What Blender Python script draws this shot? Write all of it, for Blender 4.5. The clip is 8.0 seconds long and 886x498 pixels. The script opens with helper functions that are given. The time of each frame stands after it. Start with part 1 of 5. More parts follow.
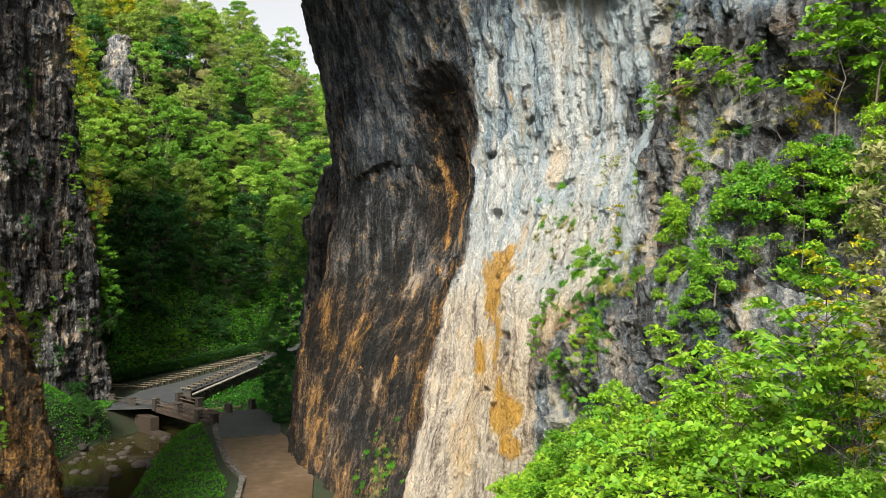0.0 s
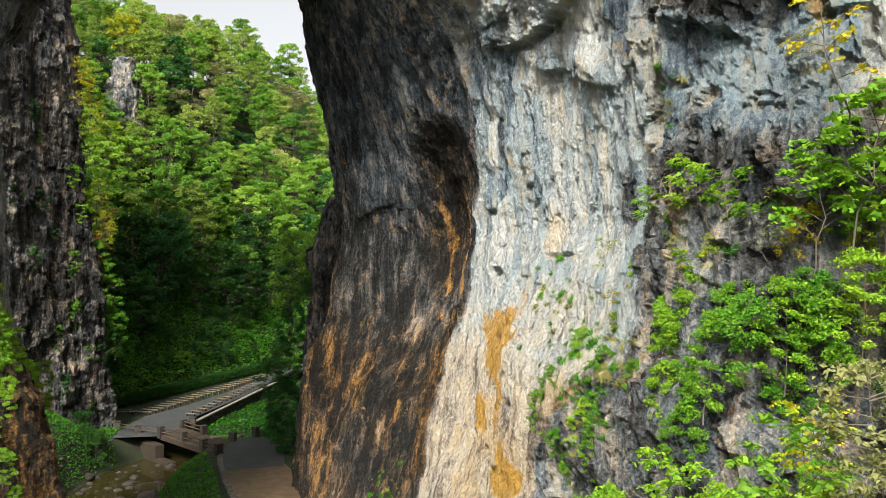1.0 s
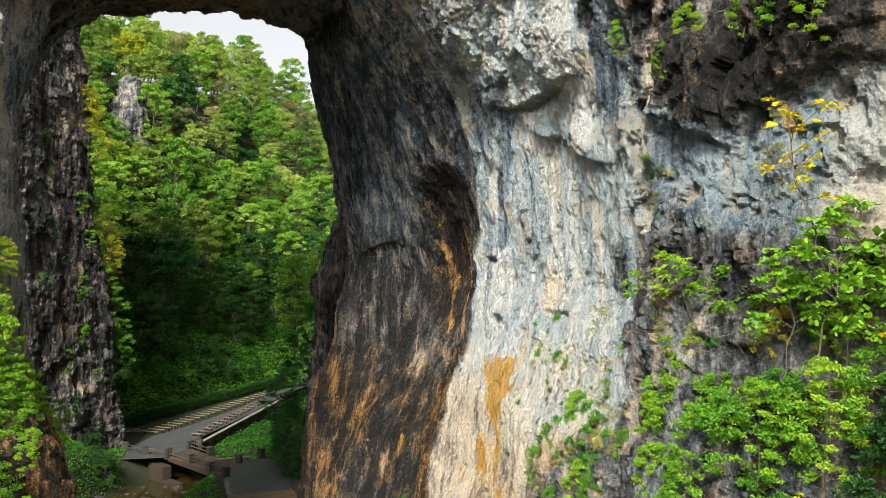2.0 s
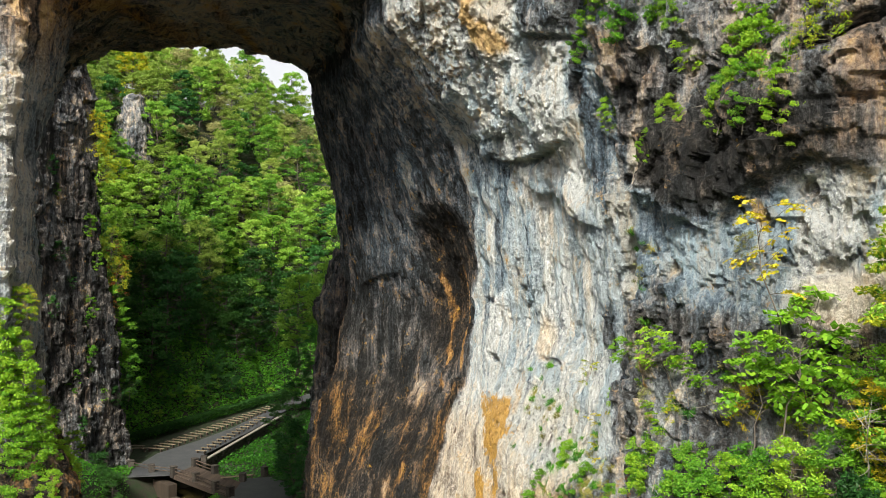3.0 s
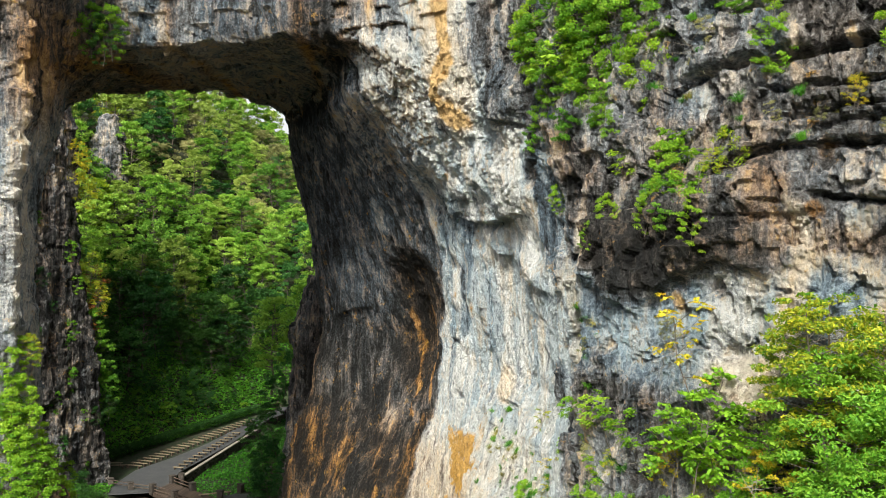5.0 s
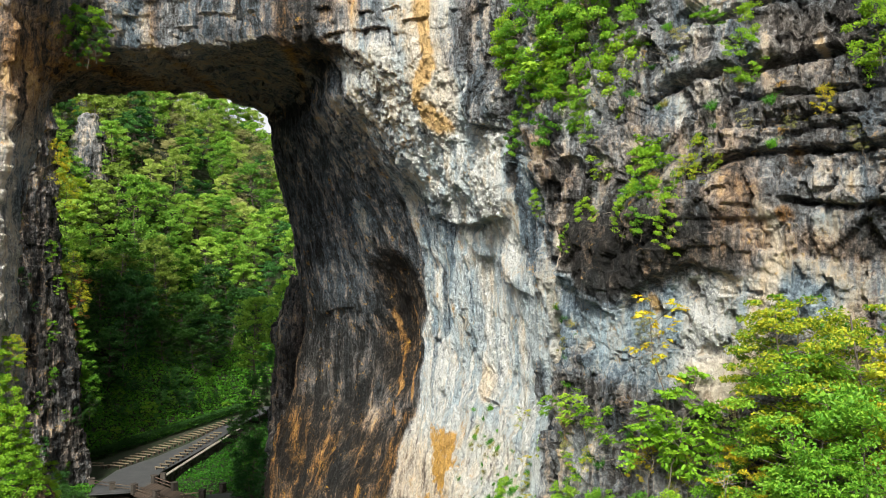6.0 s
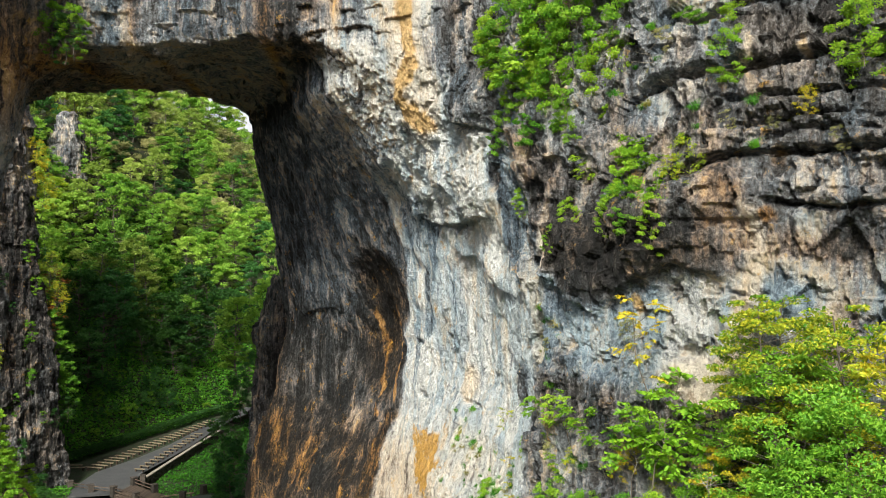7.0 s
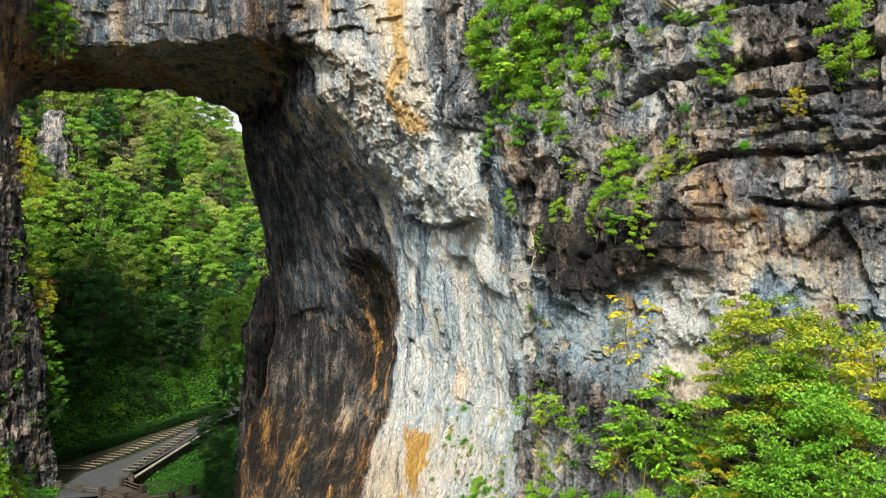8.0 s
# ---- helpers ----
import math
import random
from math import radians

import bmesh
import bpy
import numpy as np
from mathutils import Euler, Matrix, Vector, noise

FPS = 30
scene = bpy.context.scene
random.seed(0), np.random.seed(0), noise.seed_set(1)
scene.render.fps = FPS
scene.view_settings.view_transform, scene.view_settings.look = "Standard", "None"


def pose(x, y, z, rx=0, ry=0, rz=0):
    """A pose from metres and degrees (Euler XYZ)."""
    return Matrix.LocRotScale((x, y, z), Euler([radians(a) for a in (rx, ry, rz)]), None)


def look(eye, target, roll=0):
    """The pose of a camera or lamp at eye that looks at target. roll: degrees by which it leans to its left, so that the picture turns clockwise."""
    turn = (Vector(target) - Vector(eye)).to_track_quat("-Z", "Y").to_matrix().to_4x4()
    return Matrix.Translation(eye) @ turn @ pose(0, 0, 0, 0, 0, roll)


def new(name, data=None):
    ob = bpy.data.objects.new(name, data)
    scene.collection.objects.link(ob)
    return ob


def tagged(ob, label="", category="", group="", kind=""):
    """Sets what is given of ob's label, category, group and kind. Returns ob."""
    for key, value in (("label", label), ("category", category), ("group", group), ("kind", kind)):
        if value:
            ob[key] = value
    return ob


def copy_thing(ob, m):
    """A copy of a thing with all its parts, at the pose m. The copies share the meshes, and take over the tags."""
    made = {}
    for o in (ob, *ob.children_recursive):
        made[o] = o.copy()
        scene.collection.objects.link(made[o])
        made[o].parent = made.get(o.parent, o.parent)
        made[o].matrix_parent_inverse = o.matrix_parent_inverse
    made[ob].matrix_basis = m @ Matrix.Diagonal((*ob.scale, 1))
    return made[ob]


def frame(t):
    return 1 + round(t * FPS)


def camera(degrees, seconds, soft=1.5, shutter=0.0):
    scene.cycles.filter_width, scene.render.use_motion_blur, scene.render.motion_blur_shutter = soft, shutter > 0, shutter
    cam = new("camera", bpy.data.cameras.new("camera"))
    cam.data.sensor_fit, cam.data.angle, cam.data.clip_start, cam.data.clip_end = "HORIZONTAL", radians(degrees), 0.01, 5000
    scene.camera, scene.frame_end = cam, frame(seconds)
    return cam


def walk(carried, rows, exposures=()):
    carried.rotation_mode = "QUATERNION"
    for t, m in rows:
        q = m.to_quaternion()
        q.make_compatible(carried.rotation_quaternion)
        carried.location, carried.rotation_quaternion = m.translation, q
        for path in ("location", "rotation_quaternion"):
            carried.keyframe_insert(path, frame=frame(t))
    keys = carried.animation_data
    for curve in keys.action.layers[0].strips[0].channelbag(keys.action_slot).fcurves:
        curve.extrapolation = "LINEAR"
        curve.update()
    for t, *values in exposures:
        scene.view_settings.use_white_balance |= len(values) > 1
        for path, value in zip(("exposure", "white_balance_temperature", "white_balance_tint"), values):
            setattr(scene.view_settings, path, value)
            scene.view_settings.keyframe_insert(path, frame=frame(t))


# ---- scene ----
cam = camera(54.9, 8.0, soft=0.5)
METRES, EYE, TILT, LEAN, TURN = 20.0, 20.0, 0.0, 0.0, 0.0
ROWS = [
    (0.0, 0.0, 0.0, 0.0, 0.0, 0.0, -0.0),
    (0.5, 0.0, -0.0246, 0.0852, 0.04, 0.04, 0.03),
    (1.0, -0.0018, -0.0656, 0.1747, 0.08, 0.12, 0.03),
    (1.5, -0.0046, -0.1196, 0.2536, 0.14, 0.17, 0.04),
    (3.0, -0.0055, -0.3099, 0.4702, 0.09, 0.29, 0.05),
    (3.5, -0.0034, -0.3754, 0.5338, -0.44, 0.31, 0.07),
    (4.0, -0.0041, -0.454, 0.5929, -0.97, 0.3, 0.05),
    (4.5, -0.0078, -0.5355, 0.6294, -1.46, 0.31, -0.0),
    (6.0, -0.0207, -0.6435, 0.656, -3.33, 0.22, -0.04),
    (6.5, -0.0188, -0.633, 0.6568, -3.95, 0.21, -0.04),
    (7.0, -0.0195, -0.6288, 0.6575, -4.5, 0.2, -0.05),
    (7.5, -0.0252, -0.6322, 0.6584, -4.93, 0.18, -0.05),
    (8.0, -0.0312, -0.6386, 0.658, -5.31, 0.19, -0.06),
]
walk(cam, [(t, pose(0, 0, EYE, TILT, LEAN, TURN) @ pose(METRES * x, METRES * y, METRES * z, 90 + pitch, roll, yaw)) for t, x, y, z, yaw, pitch, roll in ROWS])

from mathutils.bvhtree import BVHTree

# ---- world, sun, exposure ----
world = bpy.data.worlds.new("world")
scene.world = world
world.use_nodes = True
wn, wl = world.node_tree.nodes, world.node_tree.links
sky = wn.new("ShaderNodeTexSky")
sky.sky_type, sky.sun_disc = "NISHITA", False
SUN_EL, SUN_AZ = 41.0, 196.0  # degrees; azimuth clockwise from +y (ahead)
sky.sun_elevation, sky.sun_rotation = radians(SUN_EL), radians(SUN_AZ)
sky.air_density, sky.dust_density, sky.ozone_density = 1.0, 4.0, 0.6
cloud = wn.new("ShaderNodeHueSaturation")  # a thin white overcast
cloud.inputs["Saturation"].default_value = 0.12
wl.new(sky.outputs[0], cloud.inputs["Color"])
wl.new(cloud.outputs[0], wn["Background"].inputs[0])
wn["Background"].inputs[1].default_value = 0.105
sun_dir = Vector((math.sin(radians(SUN_AZ)) * math.cos(radians(SUN_EL)), math.cos(radians(SUN_AZ)) * math.cos(radians(SUN_EL)), math.sin(radians(SUN_EL))))
sun = new("sun", bpy.data.lights.new("sun", "SUN"))
sun.data.energy, sun.data.angle, sun.data.color = 3.35, radians(16), (0.985, 0.98, 0.85)
sun.matrix_world = look(sun_dir * 300, (0, 0, 0))
scene.view_settings.exposure = 1.1


# ---- numeric helpers ----
def hash3(i, j, k, seed):
    n = (i.astype(np.int64) * 73856093) ^ (j.astype(np.int64) * 19349663) ^ (k.astype(np.int64) * 83492791) ^ (seed * 2654435761)
    n = (n ^ (n >> 13)) * 1274126177
    n = (n ^ (n >> 16)) & 0xFFFFFF
    return n.astype(np.float32) / np.float32(0xFFFFFF)


def vnoise(p, seed=0):
    """Smooth value noise in -1..1 at the points p (n, 3)."""
    f = np.floor(p)
    i = f.astype(np.int64)
    u = (p - f).astype(np.float32)
    u = u * u * (3 - 2 * u)
    out = 0
    for a in (0, 1):
        wa = u[:, 0] if a else 1 - u[:, 0]
        for b in (0, 1):
            wb = wa * (u[:, 1] if b else 1 - u[:, 1])
            for c in (0, 1):
                out = out + wb * (u[:, 2] if c else 1 - u[:, 2]) * hash3(i[:, 0] + a, i[:, 1] + b, i[:, 2] + c, seed)
    return out * 2 - 1


def fbm(p, scale, octaves=3, seed=0, stretch=(1, 1, 1)):
    """Layered noise; scale is the size in metres of the largest lumps."""
    q = p / (np.array(stretch) * scale)
    total, amp, norm = 0, 1.0, 0
    for o in range(octaves):
        total = total + amp * vnoise(q * 2.03 ** o + 17.3 * o, seed + o)
        norm += amp
        amp *= 0.5
    return total / norm


def smooth(a, b, x):
    t = np.clip((x - a) / (b - a), 0, 1)
    return t * t * (3 - 2 * t)


def mesh_from(name, verts, faces, shade=True):
    """A mesh from arrays; faces is (n, 3) or (n, 4)."""
    me = bpy.data.meshes.new(name)
    k = faces.shape[1]
    me.vertices.add(len(verts))
    me.vertices.foreach_set("co", np.asarray(verts, np.float32).ravel())
    me.loops.add(faces.size)
    me.loops.foreach_set("vertex_index", faces.astype(np.int32).ravel())
    me.polygons.add(len(faces))
    me.polygons.foreach_set("loop_start", np.arange(0, faces.size, k, dtype=np.int32))
    me.polygons.foreach_set("use_smooth", np.full(len(faces), shade))
    me.update(calc_edges=True)
    return me


def attribute(me, name, values):
    at = me.attributes.new(name, "FLOAT", "POINT")
    at.data.foreach_set("value", np.asarray(values, np.float32))


def normals(v, f):
    d1, d2 = v[f[:, 2]] - v[f[:, 0]], v[f[:, 3]] - v[f[:, 1]]
    fn = np.cross(d1, d2)
    n = np.zeros_like(v)
    for k in range(4):
        for c in range(3):
            n[:, c] += np.bincount(f[:, k], fn[:, c], len(v))
    return n / (np.linalg.norm(n, axis=1, keepdims=True) + 1e-9)


def surface(field, lo, step):
    """The zero surface of a sampled field (solid where negative) as quads."""
    s = field < 0
    nx, ny, nz = field.shape
    acc = np.zeros((nx - 1, ny - 1, nz - 1, 3), np.float32)
    cnt = np.zeros((nx - 1, ny - 1, nz - 1), np.int8)
    for ax in range(3):
        others = [a for a in range(3) if a != ax]
        for p in (0, 1):
            for q in (0, 1):
                a, b = [0, 0, 0], [0, 0, 0]
                a[others[0]] = b[others[0]] = p
                a[others[1]] = b[others[1]] = q
                b[ax] = 1
                sa = tuple(slice(a[i], field.shape[i] - 1 + a[i]) for i in range(3))
                sb = tuple(slice(b[i], field.shape[i] - 1 + b[i]) for i in range(3))
                cut = s[sa] != s[sb]
                w = np.nonzero(cut)
                fa, fb = field[sa][w], field[sb][w]
                t = fa / (fa - fb)
                pos = np.empty((len(t), 3), np.float32)
                pos[:, others[0]], pos[:, others[1]], pos[:, ax] = p, q, t
                acc[w] += pos
                cnt[w] += 1
    used = np.nonzero(cnt)
    index = np.full(cnt.shape, -1, np.int32)
    index[used] = np.arange(len(used[0]))
    verts = (np.stack(used, 1) + acc[used] / cnt[used][:, None]) * step + np.array(lo)
    quads = []
    for ax in range(3):
        o1, o2 = [(1, 2), (2, 0), (0, 1)][ax]
        a = [slice(1, -1)] * 3
        b = [slice(1, -1)] * 3
        a[ax], b[ax] = slice(0, -1), slice(1, None)
        change = s[tuple(a)] != s[tuple(b)]
        w = np.stack(np.nonzero(change), 1)
        if not len(w):
            continue
        first = s[tuple(a)][tuple(w.T)]
        base = w + 1
        base[:, ax] = w[:, ax]
        corner = []
        for p, q in ((0, 0), (1, 0), (1, 1), (0, 1)):
            c = base.copy()
            c[:, o1] -= 1 - p
            c[:, o2] -= 1 - q
            corner.append(index[tuple(c.T)])
        f = np.stack(corner, 1)
        f[~first] = f[~first][:, ::-1]
        quads.append(f)
    return verts, np.concatenate(quads)


def refine(v, f):
    """Split each quad into four."""
    e = np.stack([f, np.roll(f, -1, 1)], 2).reshape(-1, 2)
    e.sort(axis=1)
    key = e[:, 0].astype(np.int64) * len(v) + e[:, 1]
    uniq, inv = np.unique(key, return_inverse=True)
    mid = (v[uniq // len(v)] + v[uniq % len(v)]) / 2
    cen = v[f].mean(1)
    n, m = len(v), len(uniq)
    ei = inv.reshape(-1, 4) + n
    ci = np.arange(len(f)) + n + m
    out = [np.stack([f[:, k], ei[:, k], ci, ei[:, k - 1]], 1) for k in range(4)]
    return np.concatenate([v, mid, cen]), np.concatenate(out)


def table(rows, cols, values, r, c):
    """Smooth look-up in a small table: rows r by columns c."""
    values = np.array(values, np.float32)
    a = np.stack([np.interp(c, cols, v) for v in values])
    return np.stack([np.interp(r, rows, a[:, k]) for k in range(a.shape[1])], 1)

# ---- materials ----
def material(name):
    m = bpy.data.materials.new(name)
    m.use_nodes = True
    return m, m.node_tree.nodes, m.node_tree.links, m.node_tree.nodes["Principled BSDF"]


def value(nodes, links, kind, **inputs):
    node = nodes.new(kind)
    for key, v in inputs.items():
        socket = node.inputs[key.replace("_", " ")]
        if isinstance(v, bpy.types.NodeSocket):
            links.new(v, socket)
        else:
            socket.default_value = v
    return node


def ramp(nodes, links, fac, stops):
    node = nodes.new("ShaderNodeValToRGB")
    while len(node.color_ramp.elements) < len(stops):
        node.color_ramp.elements.new(0.5)
    for e, (p, c) in zip(node.color_ramp.elements, stops):
        e.position, e.color = p, (*c, 1) if len(c) == 3 else c
    links.new(fac, node.inputs[0])
    return node.outputs[0]


def mix(nodes, links, fac, a, b, blend="MIX"):
    node = nodes.new("ShaderNodeMix")
    node.data_type, node.blend_type = "RGBA", blend
    for socket, v in ((node.inputs[0], fac), (node.inputs[6], a), (node.inputs[7], b)):
        if isinstance(v, bpy.types.NodeSocket):
            links.new(v, socket)
        else:
            socket.default_value = v if not isinstance(v, tuple) else (*v, 1)
    return node.outputs[2]


def math_node(nodes, links, op, a, b=0.0, clamp=False):
    node = nodes.new("ShaderNodeMath")
    node.operation, node.use_clamp = op, clamp
    for socket, v in ((node.inputs[0], a), (node.inputs[1], b)):
        if isinstance(v, bpy.types.NodeSocket):
            links.new(v, socket)
        else:
            socket.default_value = v
    return node.outputs[0]


def noise_at(nodes, links, scale, detail=6.0, rough=0.6, stretch=(1, 1, 1), offset=(0, 0, 0), ridged=False):
    """Noise over the surface's own place, in metres; scale is lumps per metre."""
    at = nodes.new("ShaderNodeTexCoord")
    place = value(nodes, links, "ShaderNodeMapping", Vector=at.outputs["Object"])
    place.inputs["Scale"].default_value = stretch
    place.inputs["Location"].default_value = offset
    node = value(nodes, links, "ShaderNodeTexNoise", Vector=place.outputs[0], Scale=scale, Detail=detail, Roughness=rough)
    if ridged:
        node.noise_type = "RIDGED_MULTIFRACTAL"
        node.inputs["Offset"].default_value, node.inputs["Gain"].default_value = 0.9, 1.6
    return node.outputs["Fac"]


def bumped(nodes, links, bsdf, height, strength=0.6, distance=0.1, below=None):
    node = value(nodes, links, "ShaderNodeBump", Strength=strength, Distance=distance, Height=height)
    if below is not None:
        links.new(below, node.inputs["Normal"])
    links.new(node.outputs[0], bsdf.inputs["Normal"])
    return node.outputs[0]


def plain(name, stops, scale, rough=0.8, bump=0.4, distance=0.02, stretch=(1, 1, 1), metal=0.0, vary=0.0):
    """A surface with two scales of variation between a few colours."""
    m, nd, ln, bs = material(name)
    fine = noise_at(nd, ln, scale, 8, 0.65, stretch)
    broad = noise_at(nd, ln, scale * 0.13, 3, 0.5, stretch, (7, 3, 1))
    both = math_node(nd, ln, "ADD", math_node(nd, ln, "MULTIPLY", fine, 0.65), math_node(nd, ln, "MULTIPLY", broad, 0.35))
    if vary:
        info = nd.new("ShaderNodeObjectInfo")
        shift = math_node(nd, ln, "MULTIPLY", math_node(nd, ln, "SUBTRACT", info.outputs["Random"], 0.5), vary)
        both = math_node(nd, ln, "ADD", both, shift)
    ln.new(ramp(nd, ln, both, stops), bs.inputs["Base Color"])
    bs.inputs["Roughness"].default_value, bs.inputs["Metallic"].default_value = rough, metal
    bumped(nd, ln, bs, fine, bump, distance)
    return m


def leaves(name, dark, mid, light, thin=0.35):
    """Foliage: each leaf its own shade, some light passing through."""
    m, nd, ln, bs = material(name)
    geo, info = nd.new("ShaderNodeNewGeometry"), nd.new("ShaderNodeObjectInfo")
    f = math_node(nd, ln, "ADD", math_node(nd, ln, "MULTIPLY", geo.outputs["Random Per Island"], 0.42), math_node(nd, ln, "MULTIPLY", info.outputs["Random"], 0.45))
    f = math_node(nd, ln, "ADD", f, math_node(nd, ln, "MULTIPLY", noise_at(nd, ln, 0.8, 3), 0.55))
    f = math_node(nd, ln, "SUBTRACT", f, 0.14)
    dark, mid, light = ((r * 0.99, g * 1.02, b * 0.86) for r, g, b in (dark, mid, light))
    col = ramp(nd, ln, f, ((0.2, dark), (0.55, mid), (0.9, light)))
    ln.new(col, bs.inputs["Base Color"])
    bs.inputs["Roughness"].default_value = 0.55
    bs.inputs["Specular IOR Level"].default_value = 0.3
    thru = value(nd, ln, "ShaderNodeBsdfTranslucent", Color=col)
    both = nd.new("ShaderNodeMixShader")
    both.inputs[0].default_value = thin
    ln.new(bs.outputs[0], both.inputs[1])
    ln.new(thru.outputs[0], both.inputs[2])
    ln.new(both.outputs[0], nd["Material Output"].inputs["Surface"])
    return m


LEAF_GREEN = leaves("leaf_green", (0.05, 0.17, 0.014), (0.13, 0.31, 0.026), (0.29, 0.46, 0.048), 0.42)
LEAF_WOOD = leaves("leaf_wood", (0.04, 0.13, 0.02), (0.15, 0.32, 0.045), (0.32, 0.50, 0.085), 0.44)
LEAF_LIME = leaves("leaf_lime", (0.07, 0.19, 0.014), (0.19, 0.375, 0.024), (0.38, 0.52, 0.045), 0.4)
LEAF_FRESH = leaves("leaf_fresh", (0.07, 0.19, 0.02), (0.24, 0.43, 0.055), (0.44, 0.58, 0.12), 0.44)
LEAF_TURNING = leaves("leaf_turning", (0.07, 0.20, 0.018), (0.42, 0.43, 0.032), (0.68, 0.47, 0.03), 0.4)
# also for trees low on the slope, where it carries the gorge's shade
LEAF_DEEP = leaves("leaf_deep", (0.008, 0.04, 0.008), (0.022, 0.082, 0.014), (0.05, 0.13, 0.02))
IVY = leaves("leaf_undergrowth", (0.02, 0.09, 0.010), (0.06, 0.22, 0.016), (0.16, 0.37, 0.03), 0.38)
BANK = leaves("leaf_bank", (0.014, 0.075, 0.008), (0.045, 0.185, 0.012), (0.12, 0.32, 0.022), 0.35)
TWIG = plain("twig", ((0.3, (0.16, 0.13, 0.10)), (0.7, (0.38, 0.34, 0.28))), 14, 0.9, 0.4, 0.01)
DRY = leaves("leaf_dry_grass", (0.16, 0.15, 0.04), (0.28, 0.25, 0.08), (0.42, 0.36, 0.14), 0.25)
LEAF_YELLOW = leaves("leaf_yellow", (0.12, 0.24, 0.02), (0.31, 0.40, 0.025), (0.66, 0.46, 0.03))
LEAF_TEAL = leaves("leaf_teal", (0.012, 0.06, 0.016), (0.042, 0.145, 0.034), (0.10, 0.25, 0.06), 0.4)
LEAF_OLIVE = leaves("leaf_olive", (0.13, 0.21, 0.035), (0.30, 0.40, 0.08), (0.50, 0.57, 0.17), 0.42)
LEAF_PALE = leaves("leaf_pale", (0.16, 0.17, 0.07), (0.3, 0.29, 0.13), (0.45, 0.40, 0.2))
LEAF_RUST = leaves("leaf_rust", (0.10, 0.03, 0.015), (0.22, 0.07, 0.02), (0.32, 0.15, 0.03))
BARK = plain("bark", ((0.3, (0.045, 0.035, 0.028)), (0.7, (0.16, 0.13, 0.105))), 9, 0.9, 0.6, 0.03, (1, 1, 0.3))
GRASS = plain("soil_and_grass", ((0.3, (0.010, 0.014, 0.005)), (0.47, (0.018, 0.034, 0.008)), (0.56, (0.028, 0.026, 0.014)), (0.72, (0.05, 0.04, 0.025))), 1.2, 0.95, 0.8, 0.15)
ASPHALT = plain("asphalt", ((0.3, (0.028, 0.030, 0.034)), (0.5, (0.05, 0.051, 0.055)), (0.7, (0.095, 0.09, 0.085))), 5, 0.6, 0.3, 0.01)
CONCRETE = plain("path_concrete", ((0.3, (0.06, 0.033, 0.016)), (0.47, (0.105, 0.064, 0.034)), (0.58, (0.15, 0.10, 0.062)), (0.7, (0.23, 0.175, 0.125))), 0.9, 0.5, 0.2, 0.01)
STONE = plain("stone", ((0.25, (0.04, 0.036, 0.032)), (0.5, (0.11, 0.098, 0.085)), (0.75, (0.24, 0.22, 0.19))), 3, 0.85, 0.7, 0.05, vary=0.3)
WOOD = plain("wood_weathered", ((0.3, (0.035, 0.022, 0.016)), (0.7, (0.10, 0.068, 0.048))), 6, 0.8, 0.5, 0.01, (1, 6, 6), vary=0.3)
WOOD_PALE = plain("wood_pale", ((0.3, (0.10, 0.075, 0.045)), (0.7, (0.23, 0.18, 0.115))), 6, 0.8, 0.5, 0.01, (1, 6, 6), vary=0.3)
CONCRETE_PALE = plain("coping_pale", ((0.3, (0.17, 0.145, 0.12)), (0.7, (0.32, 0.28, 0.235))), 3, 0.8, 0.3, 0.01)

